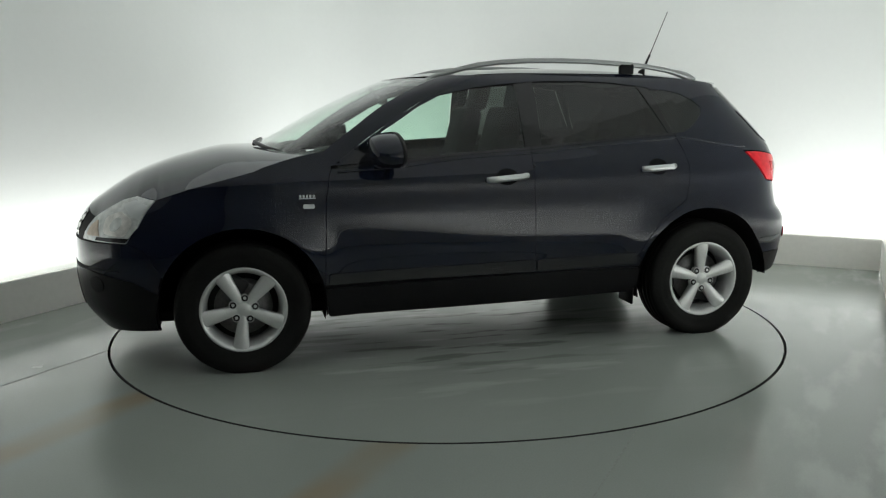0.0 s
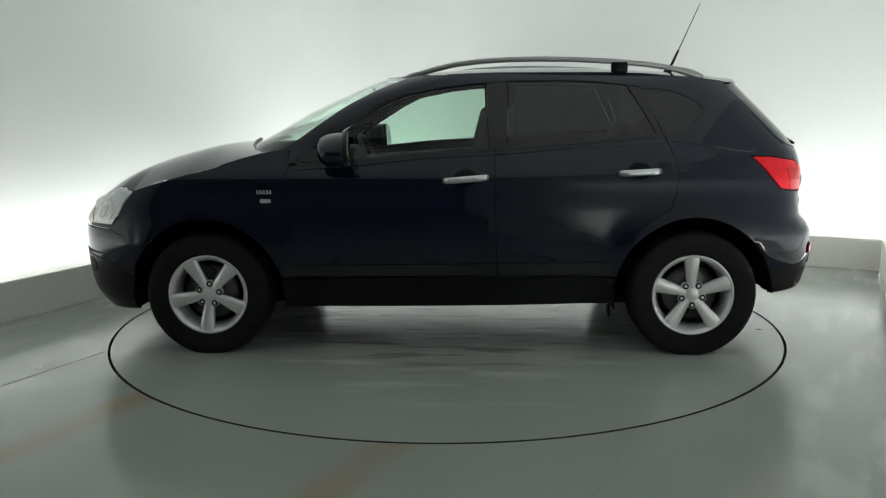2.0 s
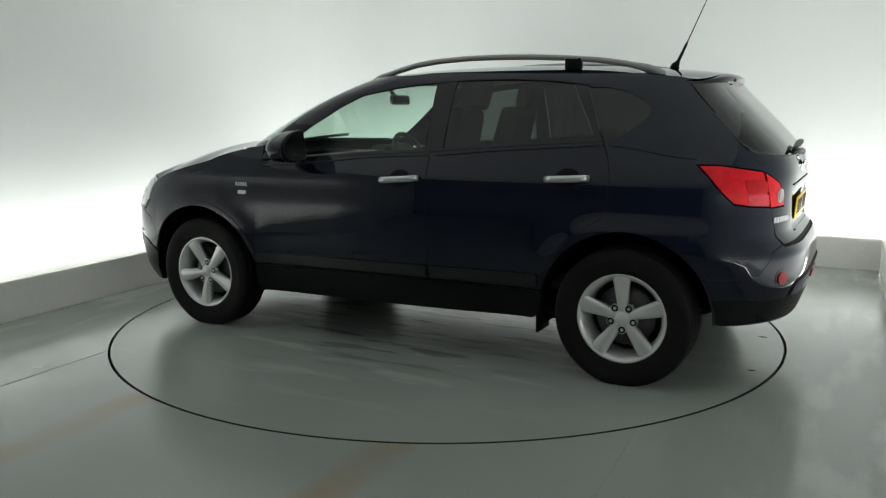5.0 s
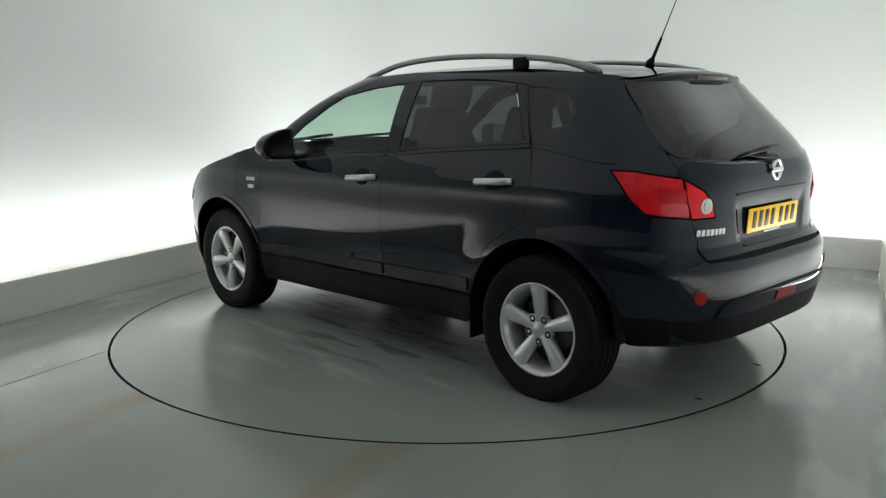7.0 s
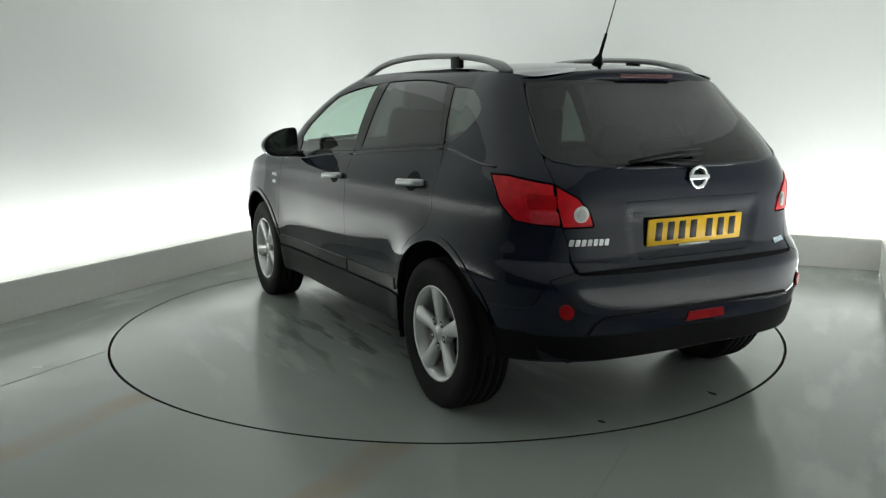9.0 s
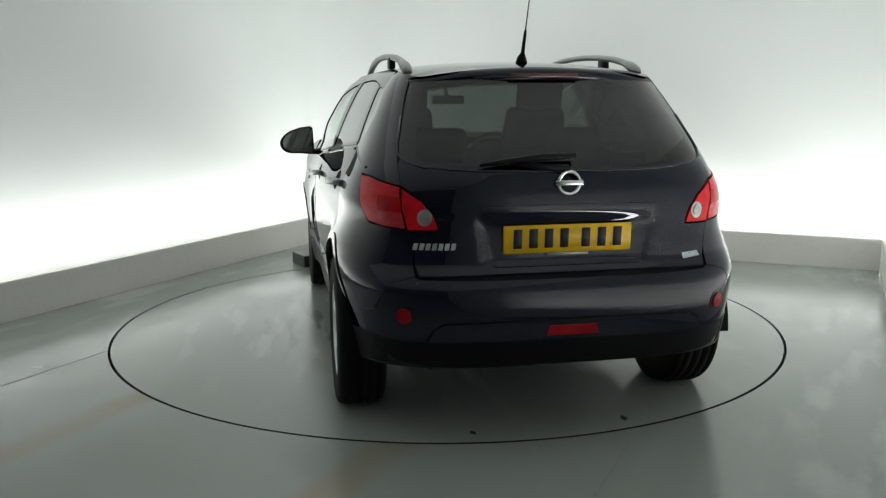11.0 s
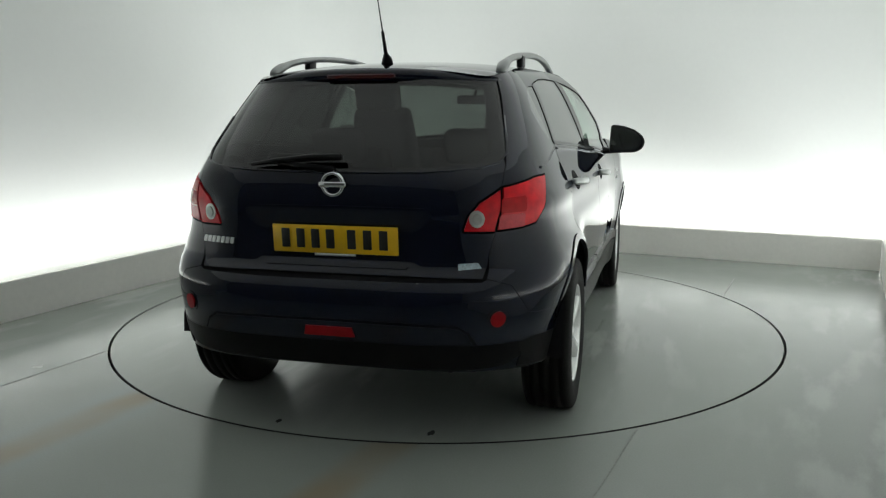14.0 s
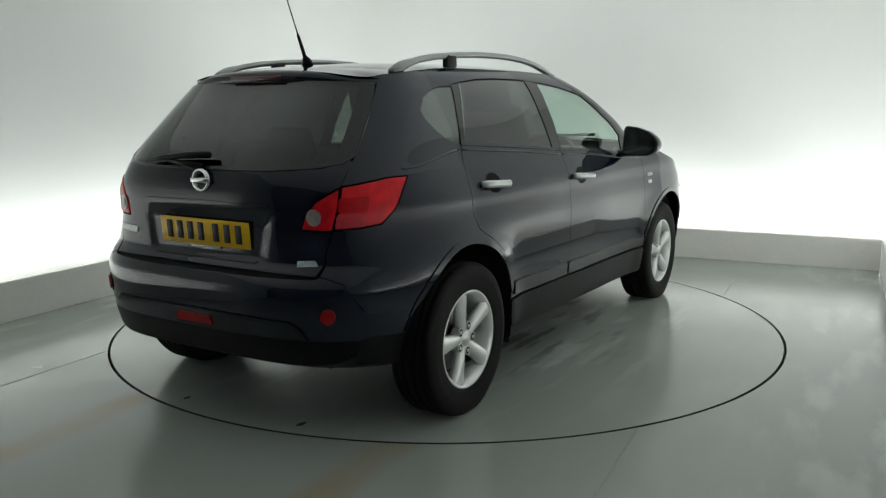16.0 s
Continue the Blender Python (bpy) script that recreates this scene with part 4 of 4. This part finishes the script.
for ob in [o for o in car.children if o.name.startswith("headlight")]:
    sgn = 1 if sum(v.co.y for v in ob.data.vertices) > 0 else -1
    panel("lamp_housing", rounded([(ux(1.745, 0.86), 0.868), (ux(1.80, 0.895), 0.893), (ux(1.86, 0.87), 0.872), (ux(1.84, 0.80), 0.82), (ux(1.79, 0.80), 0.80)], 0.012), SATIN, ob, sgn, "silver lamp housing", lift=0.006, thick=0.003)
    bowl = panel("lamp_bowl", rounded([(ux(1.81, 0.80), 0.795), (ux(1.87, 0.84), 0.842), (ux(1.955, 0.80), 0.808), (ux(1.965, 0.735), 0.728), (ux(1.86, 0.715), 0.715)], 0.03), HEAD_BOWL, ob, sgn, "faceted headlight reflector", lift=0.006, thick=0.003)
    panel("lamp_lens", oval(ux(1.90, 0.775), 0.776, 0.030, 0.034), LENS, bowl, sgn, "round clear projector lens", lift=0.009, thick=0.003, du=0.015, dz=0.015)
    panel("indicator_cell", rounded([(ux(1.985, 0.80), 0.795), (ux(2.03, 0.76), 0.765), (ux(2.055, 0.72), 0.715), (ux(1.985, 0.72), 0.715)], 0.012), PALE_AMBER, ob, sgn, "pale amber indicator cell", lift=0.006, thick=0.003)
    panel("lamp_frame", [(ux(1.80, 0.755), 0.760), (ux(1.84, 0.715), 0.712), (ux(2.0, 0.712), 0.712), (ux(2.01, 0.695), 0.695), (ux(1.86, 0.69), 0.690), (ux(1.795, 0.755), 0.755)], GLOSS_BLACK, ob, sgn, "dark lamp frame", lift=0.006, thick=0.003)

# beads added only to draw highlight lines: along the shoulder under the windows and round the foot of the rear window
def ridge(name, line, r, mat, parent, out=0.0):
    """A slim rounded bead along places (u, z) of the body."""
    pts = []
    for sgn, u, z in line:
        p = side(u, z)
        n = (side(u + 2e-3, z) - side(u - 2e-3, z)).cross(side(u, z + 2e-3) - side(u, z - 2e-3)).normalized()
        if n.dot(Vector((p.x + 0.9 if p.x < -1.3 else 0, p.y, 0.1))) < 0:
            n = -n
        p = p + n * out
        pts.append((p.x, p.y * sgn, p.z))
    return part(name, tube(pts, r, 10), mat, parent)


def shoulder_at(x):
    return belt_at(x) - 0.022 if x > -1.17 else 1.15 - 0.055 * ease((-1.17 - x) / 0.46)


for sgn in (1, -1):
    for name, a, b in (("front_door", 0.82, -0.247), ("rear_door", -0.255, -1.172), ("body_side", -1.20, -1.63)):
        host = [o for o in car.children if o.name.startswith(name) and sum(v.co.y for v in o.data.vertices) * sgn > 0][0]
        ridge("shoulder_crease", [(sgn, ux(x, shoulder_at(x)), shoulder_at(x)) for x in steps_between(a, b, 20)], 0.0065, PAINT, host, -0.0025)
foot = [(uy(y, z), z) for y, z in ((0.60, 1.30), (0.628, 1.2), (0.636, 1.16), (0.615, 1.125), (0.55, 1.108), (0.45, 1.101), (0.35, 1.095), (0.18, 1.092))] + [(U_REAR, 1.092)]
ridge("window_foot_trim", [(1, u, z) for u, z in foot] + [(-1, u, z) for u, z in foot[-2::-1]], 0.006, PAINT, tailgate, -0.001)

# rear bumper inserts
both_sides("bumper_skirt", [(uy(0.715, 0.452), 0.452), (uy(0.55, 0.448), 0.448), (uy(0.3, 0.446), 0.446), (U_REAR, 0.446), (U_REAR, 0.342), (uy(0.5, 0.342), 0.342), (uy(0.65, 0.355), 0.355), (uy(0.715, 0.39), 0.39)], BUMPER_BLACK, bumper, "black textured lower bumper", lift=0.002, thick=0.006, gap=0)
# black band laid on the bumper as the shade round the insert
both_sides("bumper_groove", [(uy(0.50, 0.527), 0.529), (uy(0.3, 0.534), 0.534), (U_REAR, 0.536), (U_REAR, 0.448), (uy(0.3, 0.448), 0.448), (uy(0.57, 0.452), 0.452), (uy(0.545, 0.51), 0.500)], SHELL, bumper, "dark band in place of the shaded groove round the bumper insert", lift=0.002, thick=0.003, gap=0)
both_sides("bumper_insert", [(uy(0.497, 0.52), 0.519), (uy(0.3, 0.524), 0.524), (U_REAR, 0.526), (U_REAR, 0.452), (uy(0.3, 0.452), 0.452), (uy(0.553, 0.456), 0.456), (uy(0.533, 0.49), 0.497)], PAINT, bumper, "gloss dark bumper insert", lift=0.008, thick=0.007, gap=0)
for sgn in (1, -1):
    panel("bumper_corner", [(uy(0.712, 0.448), 0.448), (ux(-1.86, 0.462), 0.462)] + [(ux(a, b), b) for a, b in arc(-AXLE, ARCH + 0.008, 163, 179, 6)] + [(ux(-1.76, 0.332), 0.332), (uy(0.70, 0.345), 0.345), (uy(0.718, 0.40), 0.40)], BUMPER_BLACK, bumper, sgn, "black lower bumper corner", lift=0.003, thick=0.005)
both_sides("fog_light", [(uy(0.095, 0.51), 0.508), (U_REAR, 0.508), (U_REAR, 0.470), (uy(0.105, 0.47), 0.470)], RED_DARK, bumper, "dark red central fog light", lift=0.013, thick=0.008, gap=0)
for sgn in (1, -1):
    # black disc that draws the dark of the recess round the reflector
    panel("reflector_recess", oval(uy(0.645, 0.552), 0.552, 0.040, 0.041), GLOSS_BLACK, bumper, sgn, "round black disc in place of the shaded recess", lift=0.003, thick=0.004, du=0.02, dz=0.02)
    panel("reflector", oval(uy(0.645, 0.552), 0.552, 0.028, 0.030), RED_DARK, bumper, sgn, "round red reflector", lift=0.009, thick=0.006, du=0.02, dz=0.02)

# tailgate furniture
both_sides("tailgate_crease", [(uy(0.36, 0.965), 0.962), (U_REAR, 0.966), (U_REAR, 0.956), (uy(0.36, 0.955), 0.955)], PAINT, tailgate, lift=0.006, thick=0.006, gap=0)
both_sides("plate_ledge", [(uy(0.30, 0.735), 0.736), (U_REAR, 0.736), (U_REAR, 0.728), (uy(0.29, 0.727), 0.728)], PAINT, tailgate, lift=0.004, thick=0.01, gap=0)
plate_pose = pose(-2.003, 0, 0.832, 0, -4, 0)
plate = part("number_plate", boxed(plate_pose, 0.008, 0.52, 0.111, 0.003, 1), PLATE, tailgate, "yellow rear number plate")
for y in [0.185, 0.122, 0.060, -0.002, -0.09, -0.155, -0.22]:
    part("plate_bar", boxed(plate_pose @ pose(-0.0052, y + 0.018, 0.003), 0.002, 0.034, 0.076, 0.002, 1), PLATE_INK, plate)
part("plate_maker_strip", boxed(pose(-2.001, 0.0, 0.771, 0, -4, 0), 0.004, 0.17, 0.009), BAR_WHITE, plate)
emblem_bm = bmesh.new()
n = 36
for k in range(n):
    a0, a1 = 2 * math.pi * k / n, 2 * math.pi * (k + 1) / n
    quads = []
    for a in (a0, a1):
        quads.append([emblem_bm.verts.new((dx, rr * math.cos(a), rr * math.sin(a))) for rr, dx in ((0.050, 0.0), (0.047, -0.010), (0.038, -0.010), (0.035, 0.0))])
    for j in range(3):
        emblem_bm.faces.new((quads[0][j], quads[0][j + 1], quads[1][j + 1], quads[1][j]))
bmesh.ops.remove_doubles(emblem_bm, verts=emblem_bm.verts, dist=1e-5)
bmesh.ops.recalc_face_normals(emblem_bm, faces=emblem_bm.faces)
emblem = part("emblem", emblem_bm, CHROME, tailgate, "round chrome emblem with a cross bar")
emblem.location = (-2.004, 0, 1.047)
part("emblem_bar", boxed(pose(-0.008, 0, 0), 0.008, 0.112, 0.022, 0.003, 1), CHROME, emblem)
name_y = [0.600 - 0.0235 * k for k in range(7)]
for y in name_y:
    panel("model_name_bar", rounded([(uy(y, 0.811), 0.797), (uy(y - 0.017, 0.811), 0.797), (uy(y - 0.017, 0.811), 0.823), (uy(y, 0.811), 0.823)], 0.003, 2), BAR_WHITE, tailgate, 1, lift=0.004, thick=0.004)
panel("sticker", [(uy(0.575, 0.745), 0.735), (uy(0.49, 0.745), 0.728), (uy(0.49, 0.745), 0.752), (uy(0.565, 0.745), 0.757)], material("pale_blue_sticker", (0.45, 0.55, 0.6), 0.35, blotch=0.35, blotch_scale=90), tailgate, -1, "small pale blue dealer sticker", lift=0.003, thick=0.002)
wiper = part("rear_wiper", tube([(-1.985, 0.35, 1.118), (-1.985, 0.25, 1.132), (-1.985, 0.10, 1.146), (-1.982, -0.03, 1.150)], [0.009, 0.014, 0.019, 0.017], 8, 0.8), TRIM, tailgate, "black rear wiper")
part("wiper_arm", tube([(-1.995, 0.0, 1.10), (-1.99, 0.12, 1.112), (-1.975, 0.24, 1.126)], [0.018, 0.012, 0.009], 8), TRIM, wiper)


def spoiler_mesh():
    """Roof spoiler: a blade that carries the roof line on over the rear window."""
    bm = bmesh.new()
    rows = []
    for k in range(-16, 17):
        t = k / 16
        y = 0.556 * t
        crown = 1.492 - 0.045 * abs(t) ** 2.4
        tip = -1.672 + 0.15 * abs(t) ** 3
        sec = [(tip + 0.20, crown + 0.012), (tip + 0.10, crown + 0.012), (tip + 0.02, crown + 0.002), (tip, crown - 0.014), (tip + 0.006, crown - 0.046), (tip + 0.08, crown - 0.058), (tip + 0.2, crown - 0.03)]
        rows.append([bm.verts.new((x, y, z)) for x, z in sec])
    for a, b in zip(rows, rows[1:]):
        for k in range(len(a)):
            j = (k + 1) % len(a)
            bm.faces.new((a[k], b[k], b[j], a[j]))
    bm.faces.new(rows[0])
    bm.faces.new(rows[-1][::-1])
    bmesh.ops.recalc_face_normals(bm, faces=bm.faces)
    return bm


spoiler = part("roof_spoiler", spoiler_mesh(), PAINT, tailgate)
part("high_brake_light", boxed(pose(-1.666, 0, 1.464, 0, -6, 0), 0.016, 0.30, 0.020, 0.005, 2), BRAKE_RED, spoiler, "dark red high-level brake light")

# roof rails and aerial
for sgn in (1, -1):
    line = [(0.27, 1.484), (0.20, 1.507), (0.10, 1.537), (-0.02, 1.566), (-0.16, 1.583), (-0.33, 1.592), (-0.50, 1.594), (-0.70, 1.590), (-0.90, 1.579), (-1.08, 1.563), (-1.20, 1.545), (-1.31, 1.520), (-1.40, 1.488)]
    pts = []
    for k in range(44):
        f = k / 43 * (len(line) - 1)
        i = min(int(f), len(line) - 2)
        x = line[i][0] + (line[i + 1][0] - line[i][0]) * (f - i)
        z = line[i][1] + (line[i + 1][1] - line[i][1]) * (f - i)
        y = 0.545 - 0.02 * ((x + 0.5) / 0.9) ** 2 + 0.03 * max(0, abs(x + 0.6) - 0.55)
        pts.append((x, y * sgn, z))
    rail = part("roof_rail", tube(pts, [0.014, 0.018, 0.022, 0.024, 0.023] + [0.019] * 33 + [0.022, 0.025, 0.027, 0.027, 0.024, 0.016], 10, 0.8), RAIL, car, "grey metal roof rail")
    part("rail_foot", boxed(pose(-0.94, 0.545 * sgn, 1.548), 0.09, 0.03, 0.06, 0.008, 2), TRIM, rail, "black rail foot")
aerial = part("aerial", tube([(-1.325, 0, 1.525), (-1.330, 0, 1.553), (-1.345, 0, 1.575), (-1.385, 0, 1.665), (-1.388, 0, 1.672), (-1.505, 0, 1.945)], [0.030, 0.022, 0.009, 0.007, 0.003, 0.002], 10), TRIM, car, "black roof aerial leaning back")

# ---- wheels ----
def tyre_mesh():
    prof = [(0.208, -0.095), (0.226, -0.104), (0.27, -0.106), (0.312, -0.103), (0.331, -0.094)]
    for g in (-0.062, -0.022, 0.022, 0.062):
        prof += [(0.342, g - 0.008), (0.333, g - 0.005), (0.333, g + 0.005), (0.342, g + 0.008)]
    prof += [(0.333, 0.092), (0.322, 0.099), (0.312, 0.102), (0.285, 0.1075), (0.280, 0.106), (0.255, 0.105), (0.228, 0.099), (0.214, 0.092)]
    return lathe(prof, 64)


def spoke_mesh(a):
    bm = bmesh.new()
    rows = []
    for r, w, yf, yb in ((0.030, 0.024, 0.074, 0.03), (0.075, 0.028, 0.078, 0.035), (0.12, 0.034, 0.083, 0.045), (0.17, 0.040, 0.088, 0.055), (0.205, 0.045, 0.091, 0.06), (0.224, 0.053, 0.089, 0.06)):
        rows.append([bm.verts.new(c) for c in ((r, yb, -w), (r, yf - 0.012, -w), (r, yf, -w * 0.72), (r, yf + 0.003, 0), (r, yf, w * 0.72), (r, yf - 0.012, w), (r, yb, w))])
    for p, q in zip(rows, rows[1:]):
        for k in range(6):
            bm.faces.new((p[k], p[k + 1], q[k + 1], q[k]))
        bm.faces.new((p[6], p[0], q[0], q[6]))
    bmesh.ops.recalc_face_normals(bm, faces=bm.faces)
    bmesh.ops.transform(bm, matrix=Matrix.Rotation(a, 4, "Y"), verts=bm.verts)
    return bm


def shrunk(bm, k=0.94):
    bmesh.ops.scale(bm, vec=(k, 1, k), verts=bm.verts)
    return bm


def wheel():
    w = part("wheel", shrunk(lathe([(0.205, -0.09), (0.19, -0.03), (0.195, 0.05), (0.210, 0.082), (0.222, 0.094), (0.231, 0.097), (0.235, 0.092), (0.232, 0.08)], 64)), ALLOY, car, "silver five-spoke alloy wheel with black tyre")
    part("tyre", tyre_mesh(), RUBBER, w, "black rubber tyre")
    for k in range(5):
        part("spoke", shrunk(spoke_mesh(2 * math.pi * k / 5)), ALLOY, w, "silver alloy spoke")
    part("hub_cap", lathe([(0.001, 0.084), (0.026, 0.083), (0.030, 0.078), (0.034, 0.077), (0.066, 0.073), (0.073, 0.05), (0.06, 0.03)], 32), ALLOY, w)
    for k in range(5):
        a = 2 * math.pi * (k + 0.5) / 5
        nut = part("wheel_nut", lathe([(0.0205, 0.05), (0.0205, 0.0795), (0.0175, 0.0800), (0.0170, 0.0785), (0.0085, 0.0785), (0.0080, 0.0815), (0.0005, 0.0818)], 14), [ALLOY, SHELL], w, smooth=False)
        for f in nut.data.polygons:
            r = math.hypot(f.center.x, f.center.z)
            f.material_index = 1 if 0.0086 < r < 0.0166 else 0
        nut.location = (0.058 * math.cos(a), 0.0, -0.058 * math.sin(a))
    part("brake_disc", lathe([(0.06, 0.012), (0.145, 0.012), (0.148, 0.0), (0.145, -0.012), (0.06, -0.012)], 40), BRAKE, w, "dull steel brake disc")
    part("brake_caliper", boxed(pose(-0.12, 0.0, 0.05, 0, -25, 0), 0.07, 0.07, 0.13, 0.015, 2), CABIN, w)
    part("wheel_back", lathe([(0.0005, -0.03), (0.19, -0.03)], 32), SHELL, w)
    return w


first = wheel()
first.location = (AXLE, 0.805, HUB)
first.rotation_euler = (0, radians(84), 0)
for x, s, spin in ((-AXLE, 1, -88), (AXLE, -1, 60), (-AXLE, -1, -76)):
    m = pose(x, (0.805 if x > 0 else 0.775) * s, HUB, 0, 0, 0 if s > 0 else 180) @ pose(0, 0, 0, 0, spin, 0)
    copy_thing(first, m)


def settle(w):
    """Press a wheel's tyre flat where it bears on the ground, with a slight bulge above."""
    tyre = [o for o in w.children if o.name.startswith("tyre")][0]
    tyre.data = tyre.data.copy()
    m = w.matrix_basis @ tyre.matrix_basis
    back = m.inverted()
    for v in tyre.data.vertices:
        p = m @ v.co
        if p.z < 0.06 and abs(v.co.y) > 0.085:
            p.y += math.copysign(0.006 * (1 - max(p.z, 0.0) / 0.06), v.co.y * (m.to_3x3() @ Vector((0, 1, 0))).y)
        p.z = max(p.z, 0.0015)
        v.co = back @ p


for w in [o for o in car.children if o.name.startswith("wheel") and "back" not in o.name]:
    settle(w)

# arch liners, floor pan
for s in (1, -1):
    for x in (AXLE, -AXLE):
        bm = bmesh.new()
        pr = []
        for k in range(21):
            a = radians(-12 + (204 if x > 0 else 191) * k / 20)
            pr.append([bm.verts.new((x + (ARCH + 0.003) * math.cos(a), y * s, HUB + (ARCH + 0.003) * math.sin(a))) for y in (0.50, 0.858)])
        for a, b in zip(pr, pr[1:]):
            bm.faces.new((a[0], a[1], b[1], b[0]))
        c = bm.verts.new((x, 0.50 * s, HUB))
        for a, b in zip(pr, pr[1:]):
            bm.faces.new((a[0], b[0], c))
        part("arch_liner", bm, SHELL, car, "black wheel arch liner")
part("floor_pan", boxed(pose(0.12, 0, 0.285), 3.4, 1.5, 0.05, 0.01, 1), SHELL, car, "black underbody")
part("exhaust", tube([(-1.2, -0.35, 0.22), (-1.7, -0.4, 0.26), (-1.84, -0.42, 0.30)], 0.026, 10), SHELL, car, "dark exhaust pipe")
for y in (0.50, -0.50):
    part("bumper_bracket", boxed(pose(-1.83, y, 0.315), 0.05, 0.07, 0.06, 0.01, 2), SHELL, car, "black bracket under the rear bumper")
part("mud_flap", boxed(pose(-0.875, 0.76, 0.26), 0.015, 0.16, 0.12, 0.004, 1), TRIM, car)
part("mud_flap", boxed(pose(-0.875, -0.76, 0.26), 0.015, 0.16, 0.12, 0.004, 1), TRIM, car)

# ---- cabin ----
def seat(x, y, wide=0.50, back=0.62, tilt=-14, low=0.0):
    """A seat whose back narrows towards its headrest; low: how far the headrest is pushed down."""
    s = part("seat", boxed(pose(x, y, 0.62, 0, -6, 0), 0.50, wide, 0.16, 0.05, 3), CLOTH, car, "charcoal cloth seat")
    bm = boxed(pose(0, 0, 0), 0.13, wide * 0.94, back, 0.05, 3)
    for v in bm.verts:
        v.co.y *= 1 - (0.26 if low == 0 else 0.06) * ease((v.co.z + 0.1) / (back * 0.6))
    bm.transform(pose(x - 0.27, y, 0.68 + back * 0.5, 0, tilt, 0))
    part("backrest", bm, CLOTH, s)
    part("headrest", boxed(pose(x - 0.27 - 0.15, y, 0.70 + back + (0.04 if low == 0 else 0.10) - low, 0, tilt, 0), 0.09, 0.27, 0.17, 0.035, 3), CLOTH, s)
    for d in (-0.05, 0.05):
        part("headrest_post", tube([(x - 0.38, y + d, 0.66 + back - low), (x - 0.41, y + d, 0.74 + back - low)], 0.006, 6), BRAKE, s)


seat(0.10, 0.40, 0.50, 0.66)
seat(0.10, -0.40, 0.50, 0.66)
seat(-0.66, 0.34, 0.52, 0.46, -18, 0.11)
seat(-0.66, -0.34, 0.52, 0.46, -18, 0.11)
part("dashboard", boxed(pose(0.88, 0, 0.90, 0, 8, 0), 0.42, 1.42, 0.26, 0.07, 3), CABIN, car, "dark dashboard")
part("centre_console", boxed(pose(0.35, 0, 0.58), 0.9, 0.2, 0.22, 0.04, 2), CABIN, car)
part("instrument_hood", boxed(pose(0.72, -0.37, 1.03, 0, 5, 0), 0.16, 0.34, 0.10, 0.04, 3), CABIN, car)
part("cabin_floor", boxed(pose(-0.3, 0, 0.44), 2.5, 1.45, 0.06), CABIN, car)
part("parcel_shelf", boxed(pose(-1.48, 0, 0.98), 0.6, 1.15, 0.03, 0.008, 1), CABIN, car, "dark parcel shelf")
ring = bmesh.new()
pts = [(0.185 * math.cos(2 * math.pi * k / 28), 0.185 * math.sin(2 * math.pi * k / 28)) for k in range(28)]
sections = []
for k in range(28):
    a = 2 * math.pi * k / 28
    sections.append([ring.verts.new(((0.016 * math.sin(q)), (0.185 + 0.016 * math.cos(q)) * math.cos(a), (0.185 + 0.016 * math.cos(q)) * math.sin(a))) for q in (0, 1.05, 2.09, 3.14, 4.19, 5.24)])
for k in range(28):
    a, b = sections[k], sections[(k + 1) % 28]
    for j in range(6):
        ring.faces.new((a[j], a[(j + 1) % 6], b[(j + 1) % 6], b[j]))
bmesh.ops.recalc_face_normals(ring, faces=ring.faces)
steering = part("steering_wheel", ring, CABIN, car, "black steering wheel")
steering.matrix_basis = pose(0.56, -0.37, 0.98, 0, 24, 0)
part("wheel_boss", boxed(pose(0.01, 0, 0), 0.05, 0.34, 0.09, 0.02, 2), CABIN, steering)
part("rear_view_mirror", boxed(pose(0.42, 0, 1.38, 0, 10, 0), 0.03, 0.22, 0.06, 0.015, 2), CABIN, car, "black interior mirror")
part("mirror_stalk", tube([(0.44, 0, 1.39), (0.50, 0, 1.45)], 0.012, 6), CABIN, car)


# ---- motion ----
def motions():
    rows_table, rows_car = [], []
    for k in range(33):
        t = k * 0.5
        a = TURN0 + RATE * t
        rows_table.append((t, pose(0, 0, 0, 0, 0, a)))
        m = pose(0, 0, 0, 0, 0, a)
        rows_car.append((t, m @ Matrix.Translation(CAR_OFF)))
    walk(turntable, rows_table)
    walk(car, rows_car)


motions()
